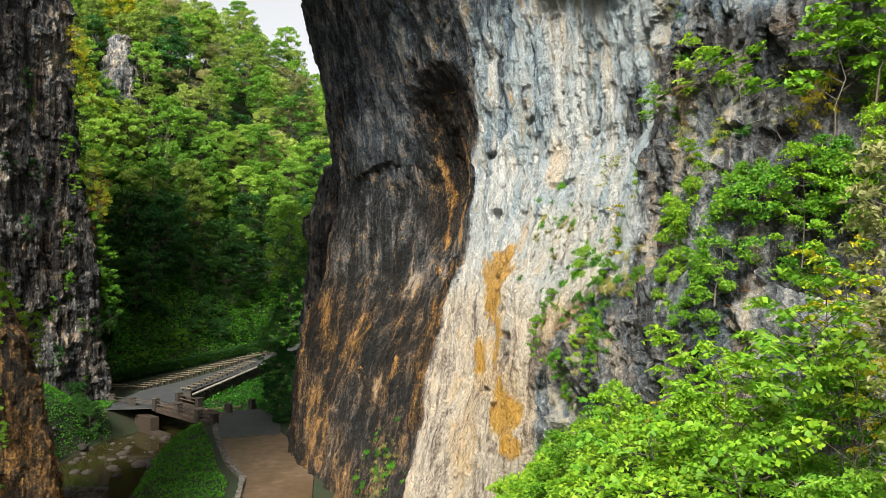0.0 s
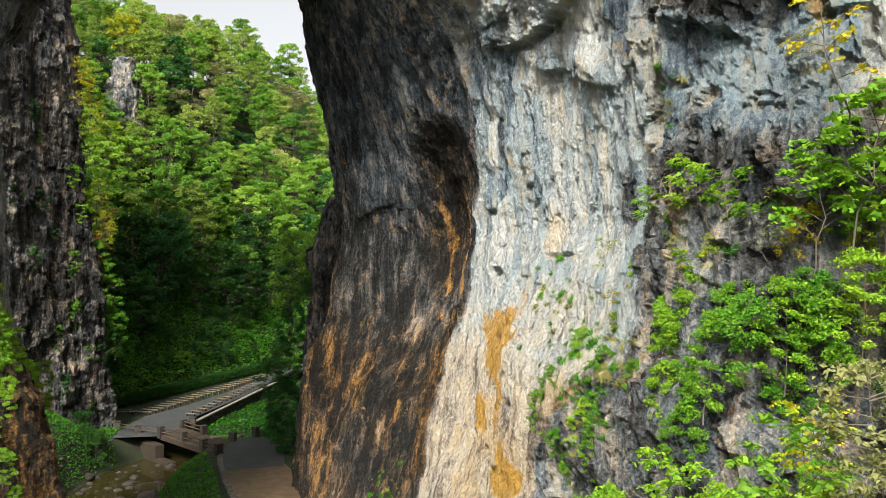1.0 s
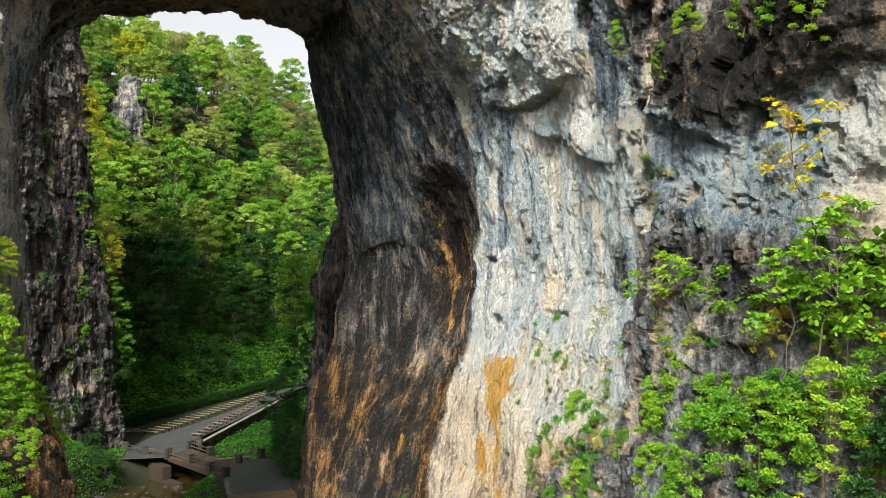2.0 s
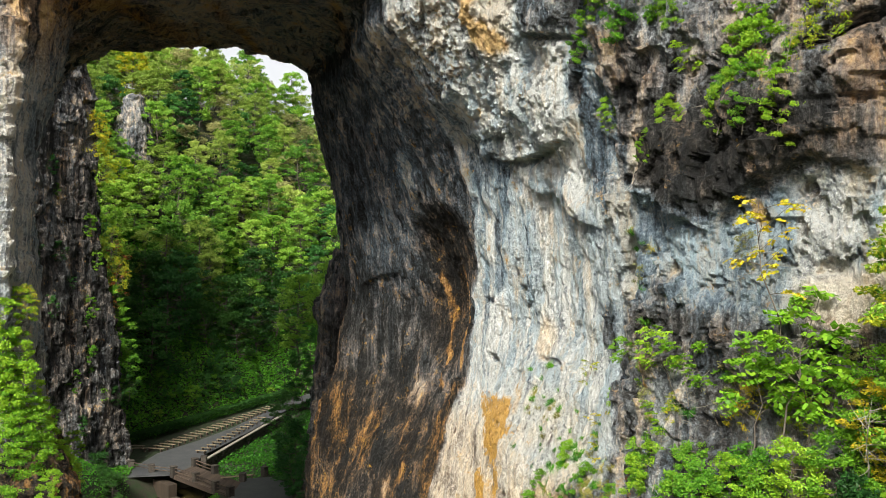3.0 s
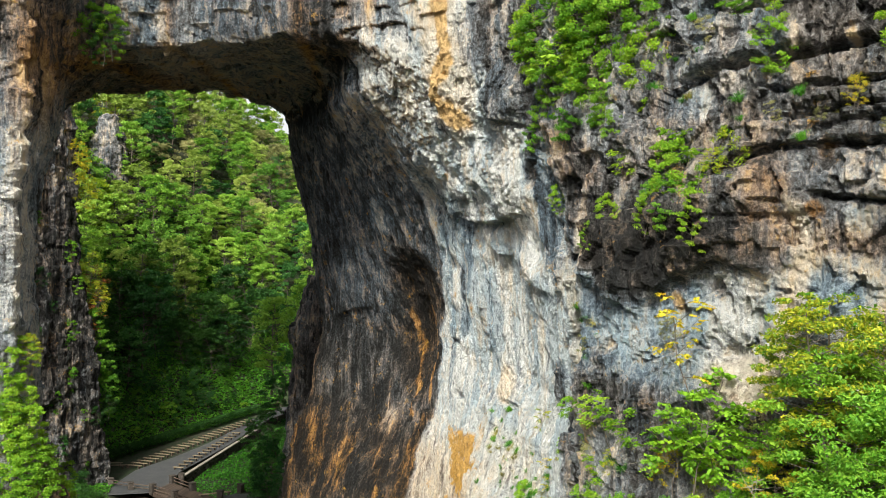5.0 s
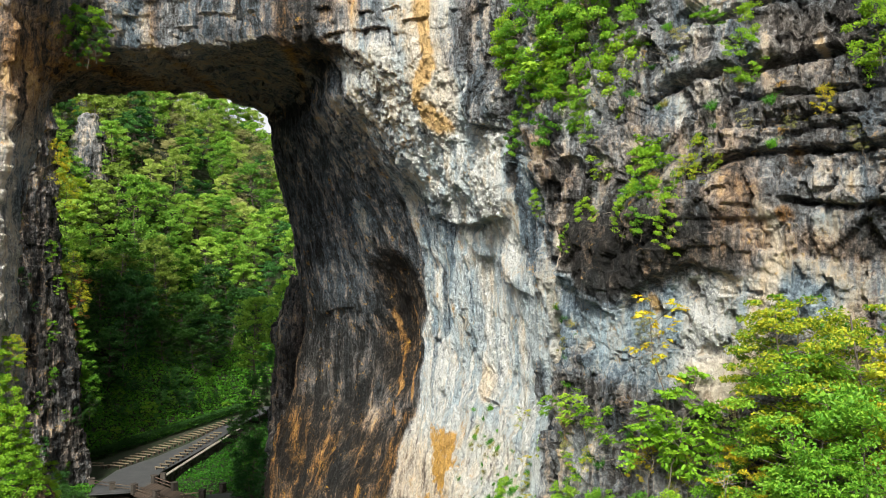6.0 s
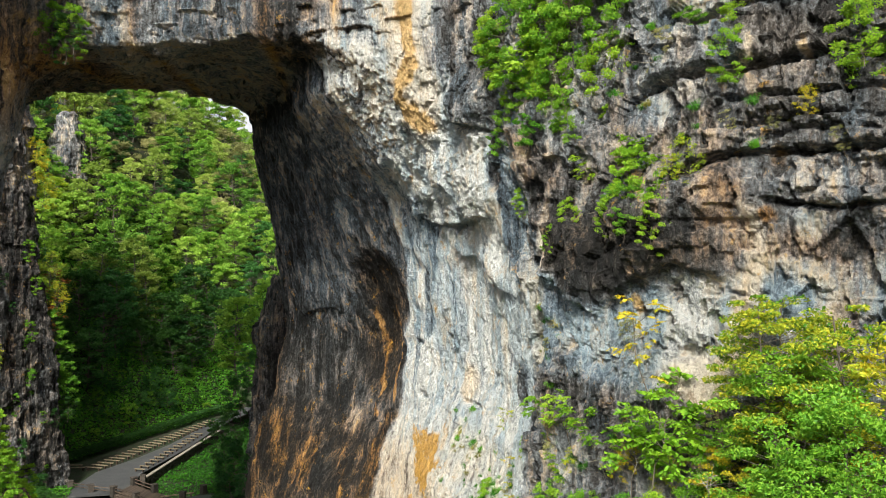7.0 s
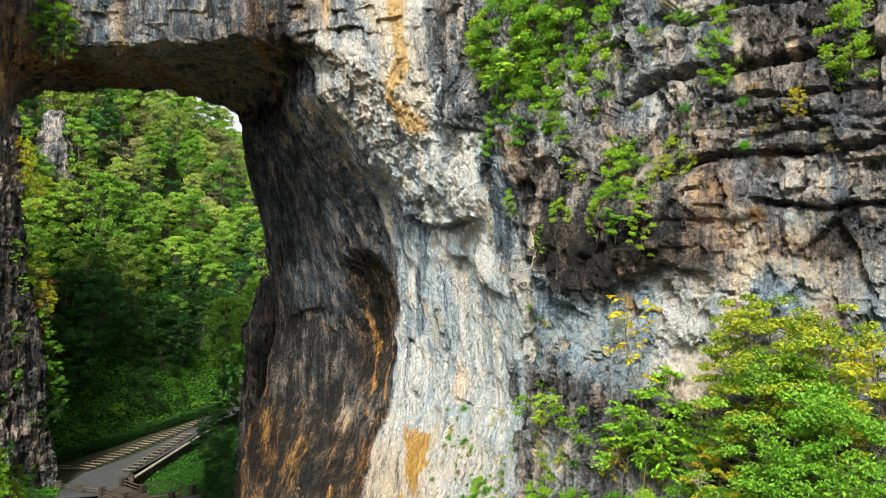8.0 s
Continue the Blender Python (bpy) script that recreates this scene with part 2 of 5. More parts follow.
def limestone():
    """Weathered limestone: mineral zones from the wall's attributes, broken up by run-off streaks, blotches and chips."""
    m, nd, ln, bs = material("limestone")

    def zone(key):
        node = nd.new("ShaderNodeAttribute")
        node.attribute_name = key
        return node.outputs["Fac"]

    def times(a, b):
        return math_node(nd, ln, "MULTIPLY", a, b)

    def plus(a, b):
        return math_node(nd, ln, "ADD", a, b)

    def off(a, k):
        return times(math_node(nd, ln, "SUBTRACT", a, 0.5), k)

    streak = noise_at(nd, ln, 0.9, 6, 0.6, (1, 1, 0.11))
    thin = noise_at(nd, ln, 3.6, 5, 0.6, (1, 1, 0.09), (3, 5, 7))
    blotch = noise_at(nd, ln, 0.45, 8, 0.7, (1, 1, 0.8), (11, 2, 5))
    fine = noise_at(nd, ln, 6.0, 9, 0.82)
    f = plus(zone("pale"), off(streak, 1.3))
    f = plus(f, off(thin, 0.95))
    f = plus(f, off(blotch, 1.55))
    f = plus(f, off(fine, 1.7))
    line = ramp(nd, ln, noise_at(nd, ln, 1.5, 4, 0.5, (1, 1, 0.07), (8, 3, 6)), ((0.33, (0, 0, 0)), (0.43, (1, 1, 1))))
    f = plus(f, times(math_node(nd, ln, "SUBTRACT", line, 1.0), 0.30))
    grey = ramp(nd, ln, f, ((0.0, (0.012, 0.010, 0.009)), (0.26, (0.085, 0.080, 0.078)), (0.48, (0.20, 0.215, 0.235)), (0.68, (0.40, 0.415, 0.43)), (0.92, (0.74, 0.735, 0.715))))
    tint = ramp(nd, ln, f, ((0.05, (0.03, 0.018, 0.01)), (0.45, (0.24, 0.155, 0.09)), (0.75, (0.56, 0.42, 0.29)), (1.0, (0.78, 0.66, 0.52))))
    wash = ramp(nd, ln, noise_at(nd, ln, 0.8, 4, 0.5, (1, 1, 0.06), (5, 5, 1)), ((0.50, (0, 0, 0)), (0.60, (1, 1, 1))))
    film = math_node(nd, ln, "MULTIPLY", plus(zone("slate"), off(streak, 1.5)), 1.0, True)
    grey = mix(nd, ln, math_node(nd, ln, "MAXIMUM", times(wash, 0.75), times(film, 0.95)), grey, mix(nd, ln, 1.0, grey, (0.47, 0.61, 0.73), "MULTIPLY"))
    k = math_node(nd, ln, "MULTIPLY", plus(zone("cream"), off(streak, 1.3)), 1.0, True)
    col = mix(nd, ln, times(k, 0.8), grey, tint)
    brown = ramp(nd, ln, plus(f, 0.10), ((0.08, (0.012, 0.007, 0.004)), (0.3, (0.075, 0.043, 0.015)), (0.52, (0.31, 0.145, 0.036)), (0.72, (0.53, 0.275, 0.08)), (1.0, (0.72, 0.46, 0.19))))
    k = math_node(nd, ln, "MULTIPLY", plus(plus(zone("rust"), off(thin, 1.2)), plus(off(streak, 1.4), off(blotch, 1.3))), 1.0, True)
    col = mix(nd, ln, times(k, 0.95), col, brown)
    rough0 = noise_at(nd, ln, 1.4, 6, 0.7, (1, 1, 1), (3, 3, 3))
    yellow = ramp(nd, ln, fine, ((0.3, (0.45, 0.20, 0.02)), (0.7, (0.75, 0.42, 0.05))))
    k = math_node(nd, ln, "MULTIPLY", math_node(nd, ln, "SUBTRACT", plus(plus(zone("lichen"), off(blotch, 2.4)), plus(off(fine, 2.0), off(rough0, 2.6))), 0.40), 2.2, True)
    col = mix(nd, ln, times(k, 0.9), col, yellow)
    # joints and pits hold dirt
    at = nd.new("ShaderNodeTexCoord")
    bend = value(nd, ln, "ShaderNodeTexNoise", Vector=at.outputs["Object"], Scale=1.2, Detail=4.0)
    moved = nd.new("ShaderNodeVectorMath")
    moved.operation = "MULTIPLY_ADD"
    ln.new(bend.outputs["Color"], moved.inputs[0])
    moved.inputs[1].default_value = (0.9, 0.9, 0.9)
    ln.new(at.outputs["Object"], moved.inputs[2])
    flat = value(nd, ln, "ShaderNodeMapping", Vector=moved.outputs[0])
    flat.inputs["Scale"].default_value = (1, 1, 0.45)
    cell = value(nd, ln, "ShaderNodeTexVoronoi", Vector=flat.outputs[0], Scale=1.25)
    cell.feature = "DISTANCE_TO_EDGE"
    crack = ramp(nd, ln, cell.outputs["Distance"], ((0.0, (0, 0, 0)), (0.035, (1, 1, 1))))
    pit = ramp(nd, ln, noise_at(nd, ln, 3.2, 6, 0.7, (1, 1, 0.35), (1, 8, 3)), ((0.33, (0, 0, 0)), (0.42, (1, 1, 1))))
    dirt = math_node(nd, ln, "MULTIPLY", plus(times(crack, 0.10), 0.90), plus(times(pit, 0.42), 0.58))
    col = mix(nd, ln, 1.0, col, dirt, "MULTIPLY")
    ln.new(col, bs.inputs["Base Color"])
    bs.inputs["Roughness"].default_value = 0.82
    bs.inputs["Specular IOR Level"].default_value = 0.35
    sharp = noise_at(nd, ln, 1.3, 6, 0.6, (1, 1, 0.5), (6, 1, 2), True)
    groove = noise_at(nd, ln, 2.6, 4, 0.55, (1, 1, 0.14), (2, 9, 4), True)
    rough = noise_at(nd, ln, 3.0, 9, 0.75, (1, 1, 0.75), (2, 2, 8))
    facet = value(nd, ln, "ShaderNodeTexVoronoi", Vector=flat.outputs[0], Scale=3.4)
    tall = plus(plus(times(fine, 0.35), times(groove, 0.16)), plus(times(pit, 0.24), times(crack, 0.08)))
    tall = plus(plus(tall, times(sharp, 0.30)), plus(times(rough, 1.25), times(facet.outputs["Distance"], 0.35)))
    bumped(nd, ln, bs, tall, 1.0, 0.6)
    return m


ROCK = limestone()
STONE_DARK = plain("stone_dark", ((0.25, (0.014, 0.011, 0.009)), (0.5, (0.040, 0.031, 0.025)), (0.75, (0.10, 0.082, 0.068))), 4, 0.85, 0.8, 0.05, vary=0.2)
CONCRETE_OLD = plain("concrete_old", ((0.25, (0.014, 0.009, 0.006)), (0.5, (0.036, 0.023, 0.014)), (0.75, (0.075, 0.048, 0.03))), 1.4, 0.85, 0.5, 0.02, (1, 1, 0.3))
WATER, nd, ln, bs = material("creek_water")
bs.inputs["Base Color"].default_value = (0.035, 0.028, 0.010, 1)
bs.inputs["Roughness"].default_value = 0.06
bumped(nd, ln, bs, noise_at(nd, ln, 1.5, 3), 0.15, 0.05)

# ---- the rock: cliff, buttress, arch and left pillar as one mass ----
# Edge of the mass beside the passage: x at each height (rows) and depth y (columns).
CLIFF_Y = (10, 19, 20.5, 22, 24, 28, 33, 37, 41, 44, 50, 54, 60, 68, 74, 79, 84, 88, 96)
CLIFF_Z, CLIFF_X = [], []


def profile(z, *edge):
    """The plan of the right-hand wall at one height."""
    CLIFF_Z.append(z)
    CLIFF_X.append(edge)


profile(-4, 16, 11, 9, 7.5, 6.5, 5.6, 4.2, 3, 1.1, 0.1, -2.3, -3.5, -5.9, -9.3, -11, -13.6, -15.8, -15, -9)
profile(0, 16, 11, 9, 7.5, 6.5, 5.6, 4.2, 3.1, 1.3, 0.7, -1.6, -2.8, -4.3, -8.3, -10.4, -13.2, -15.2, -14.5, -9)
profile(12, 16, 12, 9.9, 8.1, 6.9, 6.6, 6, 5.3, 3.2, 2.8, 2.5, 1.9, -0.1, -3.9, -7.2, -9.8, -13.4, -12.8, -5)
profile(18, 22.1, 15, 11, 8.6, 6.9, 6.8, 7.1, 5.7, 4.1, 3.5, 3.6, 2.9, 1.5, -0.4, -4.1, -7.4, -11.5, -10.9, -3)
profile(25, 24.2, 17.5, 15.2, 13.3, 10.8, 8.7, 8.4, 8.2, 7.3, 6.5, 4.9, 3.3, 2.6, 2, -3.4, -7.3, -10.1, -9.9, -2)
profile(32, 26.2, 17.8, 15.5, 13.1, 11, 8.8, 7.5, 7.2, 6.8, 6.3, 4.1, 3.4, 1.1, -2, -5.8, -9.4, -11.3, -10, -2)
profile(37, 26.1, 17.5, 15.6, 13.1, 11.2, 9.5, 7.4, 6.3, 5.2, 4.8, 3.1, 1.7, -0.9, -4.1, -8.1, -10.3, -12.1, -11, -3)
profile(45, 28.2, 18.4, 16.9, 14.9, 13.3, 10.1, 6.9, 5.6, 3.7, 0.3, -3.9, -5.3, -6.7, -8.1, -10.8, -12.4, -13.9, -13, -5)
profile(64, 28.2, 18.2, 16.6, 14.7, 13.1, 10.3, 7.7, 6, 4, 0.9, -3.9, -5.8, -7.5, -9.5, -11.3, -12.6, -13.9, -13, -5)
PILLAR_Z = (-4, 0, 9, 15, 18.5, 21, 36, 46, 64)
PILLAR_Y = (10, 38, 43, 46, 50, 56, 62, 70, 80, 86)
PILLAR_X = (
    (-60, -40, -23.5, -20.4, -22.5, -26.5, -28.0, -38, -50, -60),
    (-60, -40, -23.5, -20.6, -22.6, -26.5, -28.3, -38, -50, -60),
    (-60, -40, -24.0, -21.3, -23.4, -27.0, -29.3, -38, -50, -60),
    (-60, -44, -26.0, -22.8, -25.2, -28.0, -31.0, -39, -50, -60),
    (-60, -54, -32, -25.6, -27.0, -29.0, -32.6, -40, -50, -60),
    (-60, -58, -34, -27.2, -27.6, -29.6, -33.0, -40, -50, -60),
    (-60, -58, -34, -27.0, -27.8, -30.4, -34.0, -40, -50, -60),
    (-60, -58, -34, -26.2, -26.2, -27.4, -32.0, -38, -46, -60),
    (-60, -58, -34, -26.0, -25.0, -22.0, -25.0, -31, -38, -60),
)


def smin(a, b, k):
    h = np.clip(0.5 + 0.5 * (b - a) / k, 0, 1)
    return b + (a - b) * h - k * h * (1 - h)


def rock_field(x, y, z):
    """Distance-like field of the whole rock mass on a grid, negative inside."""
    xr = table(CLIFF_Z, CLIFF_Y, CLIFF_X, z, y)      # (z, y)
    slope = np.sqrt(1 + np.gradient(xr, y, axis=1) ** 2)
    right = ((xr / slope).T[None] - x[:, None, None] / slope.T[None])
    xl = table(PILLAR_Z, PILLAR_Y, PILLAR_X, z, y)
    slope = np.sqrt(1 + np.gradient(xl, y, axis=1) ** 2)
    left = (x[:, None, None] / slope.T[None] - (xl / slope).T[None])
    # the span: a slab with an arched underside and a front face that bends to the left
    front = np.interp(x, (-40, -29, -24, -14, -3, 1.5, 5, 9, 30), (46, 50, 56, 54.2, 46.4, 43.2, 39.5, 30, 10))
    along_x = x[:, None] + 0.42 * np.clip(y[None, :] - 55, 0, 40)      # the passage bears left as it goes back
    under = np.interp(along_x, (-40, -31, -27.5, -23.5, -14, -8, -4, 0, 10), (36, 41, 46.6, 48.8, 49.3, 48.8, 47.6, 45.5, 38))
    under = under + 0.058 * np.clip(y[None, :] - 57, 0, 25)           # the roof rises to the back
    bottom = under[:, :, None] - z[None, None, :]
    lean = 0.16 * (z - 48)
    face = front[:, None, None] - y[None, :, None] - lean[None, None, :]
    back = y[None, :, None] - 82.0 + 0 * z[None, None, :]
    span = np.maximum(np.maximum(bottom, face * 0.8), back)
    body = smin(smin(right, span, 1.6), left, 1.6)
    return body


def rock_mesh(lo, hi, step, field):
    x, y, z = (np.arange(lo[k], hi[k], step, dtype=np.float32) for k in range(3))
    return surface(field(x, y, z).astype(np.float32), lo, step)


def spot(y, z, cy, cz, ry, rz):
    return np.exp(-((y - cy) / ry) ** 2 - ((z - cz) / rz) ** 2)


def area(u, z, *rows):
    """Soft-edged patches of the wall: (u, z, half width, half height, amount), with u = x - y running along it."""
    out = np.zeros(len(u))
    for cu, cz, ru, rz, k in rows:
        out += k * smooth(1.35, 0.55, np.hypot((u - cu) / ru, (z - cz) / rz))
    return out


def run(u, z, *rows, soft=0.5):
    """A streak down the wall through rows of (u, z, half width), from the top down."""
    zs, us, ws = [r[1] for r in rows][::-1], [r[0] for r in rows][::-1], [r[2] for r in rows][::-1]
    off = np.abs(u - np.interp(z, zs, us)) / np.interp(z, zs, ws)
    return smooth(1.3, soft, off) * smooth(zs[0] - 0.8, zs[0] + 0.4, z) * smooth(zs[-1] + 0.8, zs[-1] - 0.4, z)


def level_line(u, *rows):
    """The height of a ledge or joint along the wall, through rows of (u, z)."""
    return np.interp(u, [r[0] for r in rows], [r[1] for r in rows])


def within(u, a, b, fade=1.0):
    return smooth(a - fade, a + fade, u) * smooth(b + fade, b - fade, u)


def facets(p, size, seed, stretch=(1, 1, 1)):
    """Broken rock: each cell of a jittered grid is a tilted flat face of its own."""
    q = p / (np.array(stretch) * size)
    base = np.floor(q - 0.5)
    best = np.full(len(p), 9.0, np.float32)
    out = np.zeros(len(p), np.float32)
    for a in (0, 1):
        for b in (0, 1):
            for c in (0, 1):
                cell = base + (a, b, c)
                h = [hash3(cell[:, 0], cell[:, 1], cell[:, 2], seed + k) for k in range(4)]
                d = [q[:, k] - cell[:, k] - 0.5 - 0.7 * (h[k] - 0.5) for k in range(3)]
                r = d[0] ** 2 + d[1] ** 2 + d[2] ** 2
                tilt = 1.6 * ((h[1] - 0.5) * d[0] + (h[2] - 0.5) * d[1] + (h[3] - 0.45) * d[2]) + (h[3] - 0.5) * 0.8
                near = r < best
                best = np.where(near, r, best)
                out = np.where(near, tilt, out)
    return out


def wall_bounds(u, z):
    """Where the pale fluted face lies between the dark passage and the bedded cliff, 0 to 1."""
    inner = np.interp(z, (4, 7.4, 11.8, 15.7, 18.6, 21, 25.5, 32.4, 37.4, 41.1, 44.3, 47), (-60.4, -62, -63, -62, -59.6, -58.4, -58.2, -54.2, -56, -55.6, -53.8, -54.2))
    outer = np.interp(z, (8, 14, 17, 19.2, 20.8, 26, 30.9, 33.3, 37.9, 40.2, 43.7, 48.8), (-34, -35, -31, -25.2, -23.5, -24.8, -24.1, -25.4, -29.1, -30.2, -35.8, -35.9))
    return u - inner, outer - u


def overhang_line(u):
    return level_line(u, (-23, 32.4), (-20.7, 31.9), (-16.4, 30.4), (-13.5, 31.7), (-10.5, 32.7), (-8, 32.2), (-5, 33))


def roughen(v, n, beds=True):
    """Lumps, upright flutes, angular blocks and bedding joints of weathered limestone."""
    y, z = v[:, 1], v[:, 2]
    side = np.clip(1 - np.abs(n[:, 2]), 0, 1)
    warp = np.stack([fbm(v, 3.0, 2, 81 + k) for k in range(3)], 1)
    big = fbm(v, 8.0, 3, 11)
    lump = fbm(v, 2.4, 3, 21)
    flute = 1 - 2.2 * np.abs(fbm(v + warp * 0.22, 1.5, 3, 31, (1, 1, 6)))
    chip = 1 - 2.0 * np.abs(fbm(v, 0.8, 2, 41, (1, 1, 1.6)))
    crag = facets(v + 0.5 * warp, 2.0, 3, (1, 1, 1.2))
    block = facets(v + 0.25 * warp, 0.85, 13, (1, 1, 1.15))
    if not beds:
        rung = z / 2.6 + 1.1 * fbm(v, 6, 2, 53)
        layer = np.floor(rung)
        shelf = hash3(layer, np.floor((v[:, 0] + v[:, 1]) / 3.1 + layer * 0.41), layer * 0, 9) - 0.5
        return v + n * (0.55 * big + 0.3 * lump + 0.15 * chip + 0.35 * flute * side + 0.5 * shelf + 0.55 * crag + 0.25 * block)[:, None]
    grit = facets(v, 0.36, 23)
    fine_flute = 1 - 2.2 * np.abs(fbm(v + warp * 0.12, 0.62, 2, 35, (1, 1, 5)))
    u = v[:, 0] - y
    past, short = wall_bounds(u, z)
    right = (v[:, 0] > -16) & (n[:, 0] < 0.35)
    jag = area(u, z, (-40, 38.6, 11, 4.4, 1.0), (-45, 43, 8, 3.5, 1.0)) * right
    cliff = smooth(-0.8, 0.8, -short) * right * (z > 8)
    broken = np.clip(np.maximum(jag, cliff) + 0.3 * (~right), 0, 1)
    calm = 1 - broken
    wet = calm * smooth(0.5, -2.0, past) * right
    d = 0.5 * big + (0.22 + 0.12 * broken) * lump + 0.06 * chip
    d += (0.20 + 0.42 * broken - 0.30 * jag) * crag + (0.12 + 0.26 * broken - 0.08 * jag) * block + (0.07 + 0.07 * broken + 0.03 * jag) * grit
    d += calm * side * ((0.22 + 0.10 * wet) * flute + 0.13 * fine_flute)
    # bedding of the right-hand cliff: open joints with the bed above standing out over them
    bed = smooth(33.4, 35.4, z) * cliff * (u > -24)
    shelf = 0
    for deep, wide, line in ((1.0, 0.16, ((-14, 40.4), (-13, 40.4), (-8.5, 40.7), (-5.6, 41), (-3.6, 41.1), (2, 40.8))),
                             (0.9, 0.13, ((-11, 36.5), (-7, 37.3), (-2.5, 37.2), (2, 37.3))),
                             (0.8, 0.12, ((-6.2, 35.5), (-4.4, 35.2), (-2, 35), (1, 35.1))),
                             (0.45, 0.09, ((-8, 38.2), (-4, 38.6), (2, 38.3))),
                             (0.4, 0.08, ((-7, 37.9), (-3, 38), (2, 37.8))),
                             (0.45, 0.10, ((-9, 39.6), (-4, 39.4), (2, 39.6))),
                             (0.6, 0.12, ((-12, 43.4), (-5, 43.6), (2, 43.2))),
                             (0.5, 0.10, ((-9, 45.2), (-3, 45.6), (2, 45.3)))):
        gap = z - level_line(u, *line) + 0.22 * warp[:, 0] + 0.10 * chip
        on = within(u, line[0][0] + 0.8, 9) * right * (u > -24)
        shelf = shelf + on * deep * smooth(-0.55, 0.25, big + lump) * (-0.8 * np.exp(-(gap / wide) ** 2) + 0.45 * smooth(0.02, 0.16, gap) * smooth(1.6, 0.3, gap))
    layer = np.floor((z + 0.5 * warp[:, 0]) / 1.05)
    brk = hash3(layer, np.floor((v[:, 0] - y) / 2.4 + layer * 0.37 + 0.3 * warp[:, 1]), layer * 0, 7) - 0.5
    d += shelf + bed * 0.4 * brk
    # broad forms of the wall
    zz = z + 0.35 * warp[:, 2]
    shape = area(u, zz, (-64, 29.4, 8, 3.6, -0.6), (-68, 23.5, 6.5, 3.6, -0.5), (-32.9, 42.1, 3.2, 1.6, 0.8), (-26.6, 35.5, 1.8, 3.6, -0.6), (-29.5, 37.3, 1.1, 0.8, -0.6),
                 (-12.2, 29.8, 5, 2.4, -0.45), (-10.6, 31.6, 0.45, 0.35, -0.6), (-7.8, 35.4, 1.6, 1.1, 0.35), (-28, 16.6, 5, 2.4, 0.5), (-19, 26.4, 4.2, 1.9, 0.35))
    shape += area(u, z, (-49.6, 22.1, 1.4, 0.32, -0.7), (-36.5, 23.2, 2.2, 0.17, -0.5), (-40.9, 9.9, 0.8, 0.42, -0.7), (-46, 18.2, 1.6, 0.16, -0.35), (-43, 27.2, 1.2, 0.2, -0.4), (-52, 26, 1.4, 0.25, -0.4), (-40, 15.6, 1.5, 0.2, -0.4), (-45, 12, 1.6, 0.2, -0.4))
    lip = zz - level_line(u, (-50, 36.2), (-47, 35.6), (-40, 35.1), (-34, 35.3), (-30, 35.1)) + 0.15 * chip
    shape -= 0.4 * within(u, -45, -34) * np.exp(-((lip + 0.2 + 0.3 * lump) / 0.2) ** 2) * smooth(-0.3, 0.3, block)
    shape += 0.62 * area(u, z, (-39, 36.8, 9.5, 2.6, 1.0)) * smooth(-0.1, 0.25, lip)
    slant = zz - level_line(u, (-41, 33.8), (-35, 32.3), (-29, 30.7))
    shape += 0.45 * within(u, -40, -29) * smooth(-0.1, 0.2, slant) * smooth(2.2, 0.8, slant)
    hood = zz - overhang_line(u) + 0.2 * chip
    shape += 0.65 * within(u, -21.5, -7.5) * smooth(-0.1, 0.3, hood) * smooth(5.0, 2.6, hood)
    arc = z - level_line(u, (-88, 26), (-87, 26.4), (-82.7, 27.3), (-77.8, 27.6), (-76, 26.5))
    shape += 0.5 * within(u, -87, -77) * smooth(-0.1, 0.2, arc) * smooth(3, 1, arc)
    shape -= 0.7 * within(u, -36.5, -27) * np.exp(-((z - level_line(u, (-36.2, 41.4), (-30.2, 40.2), (-27.4, 39.8)) + 0.1 * chip) / 0.16) ** 2)
    d += smooth(46.8, 48.2, z) * (~cliff.astype(bool)) * 0.5 * brk
    return v + n * (d + shape * right)[:, None]


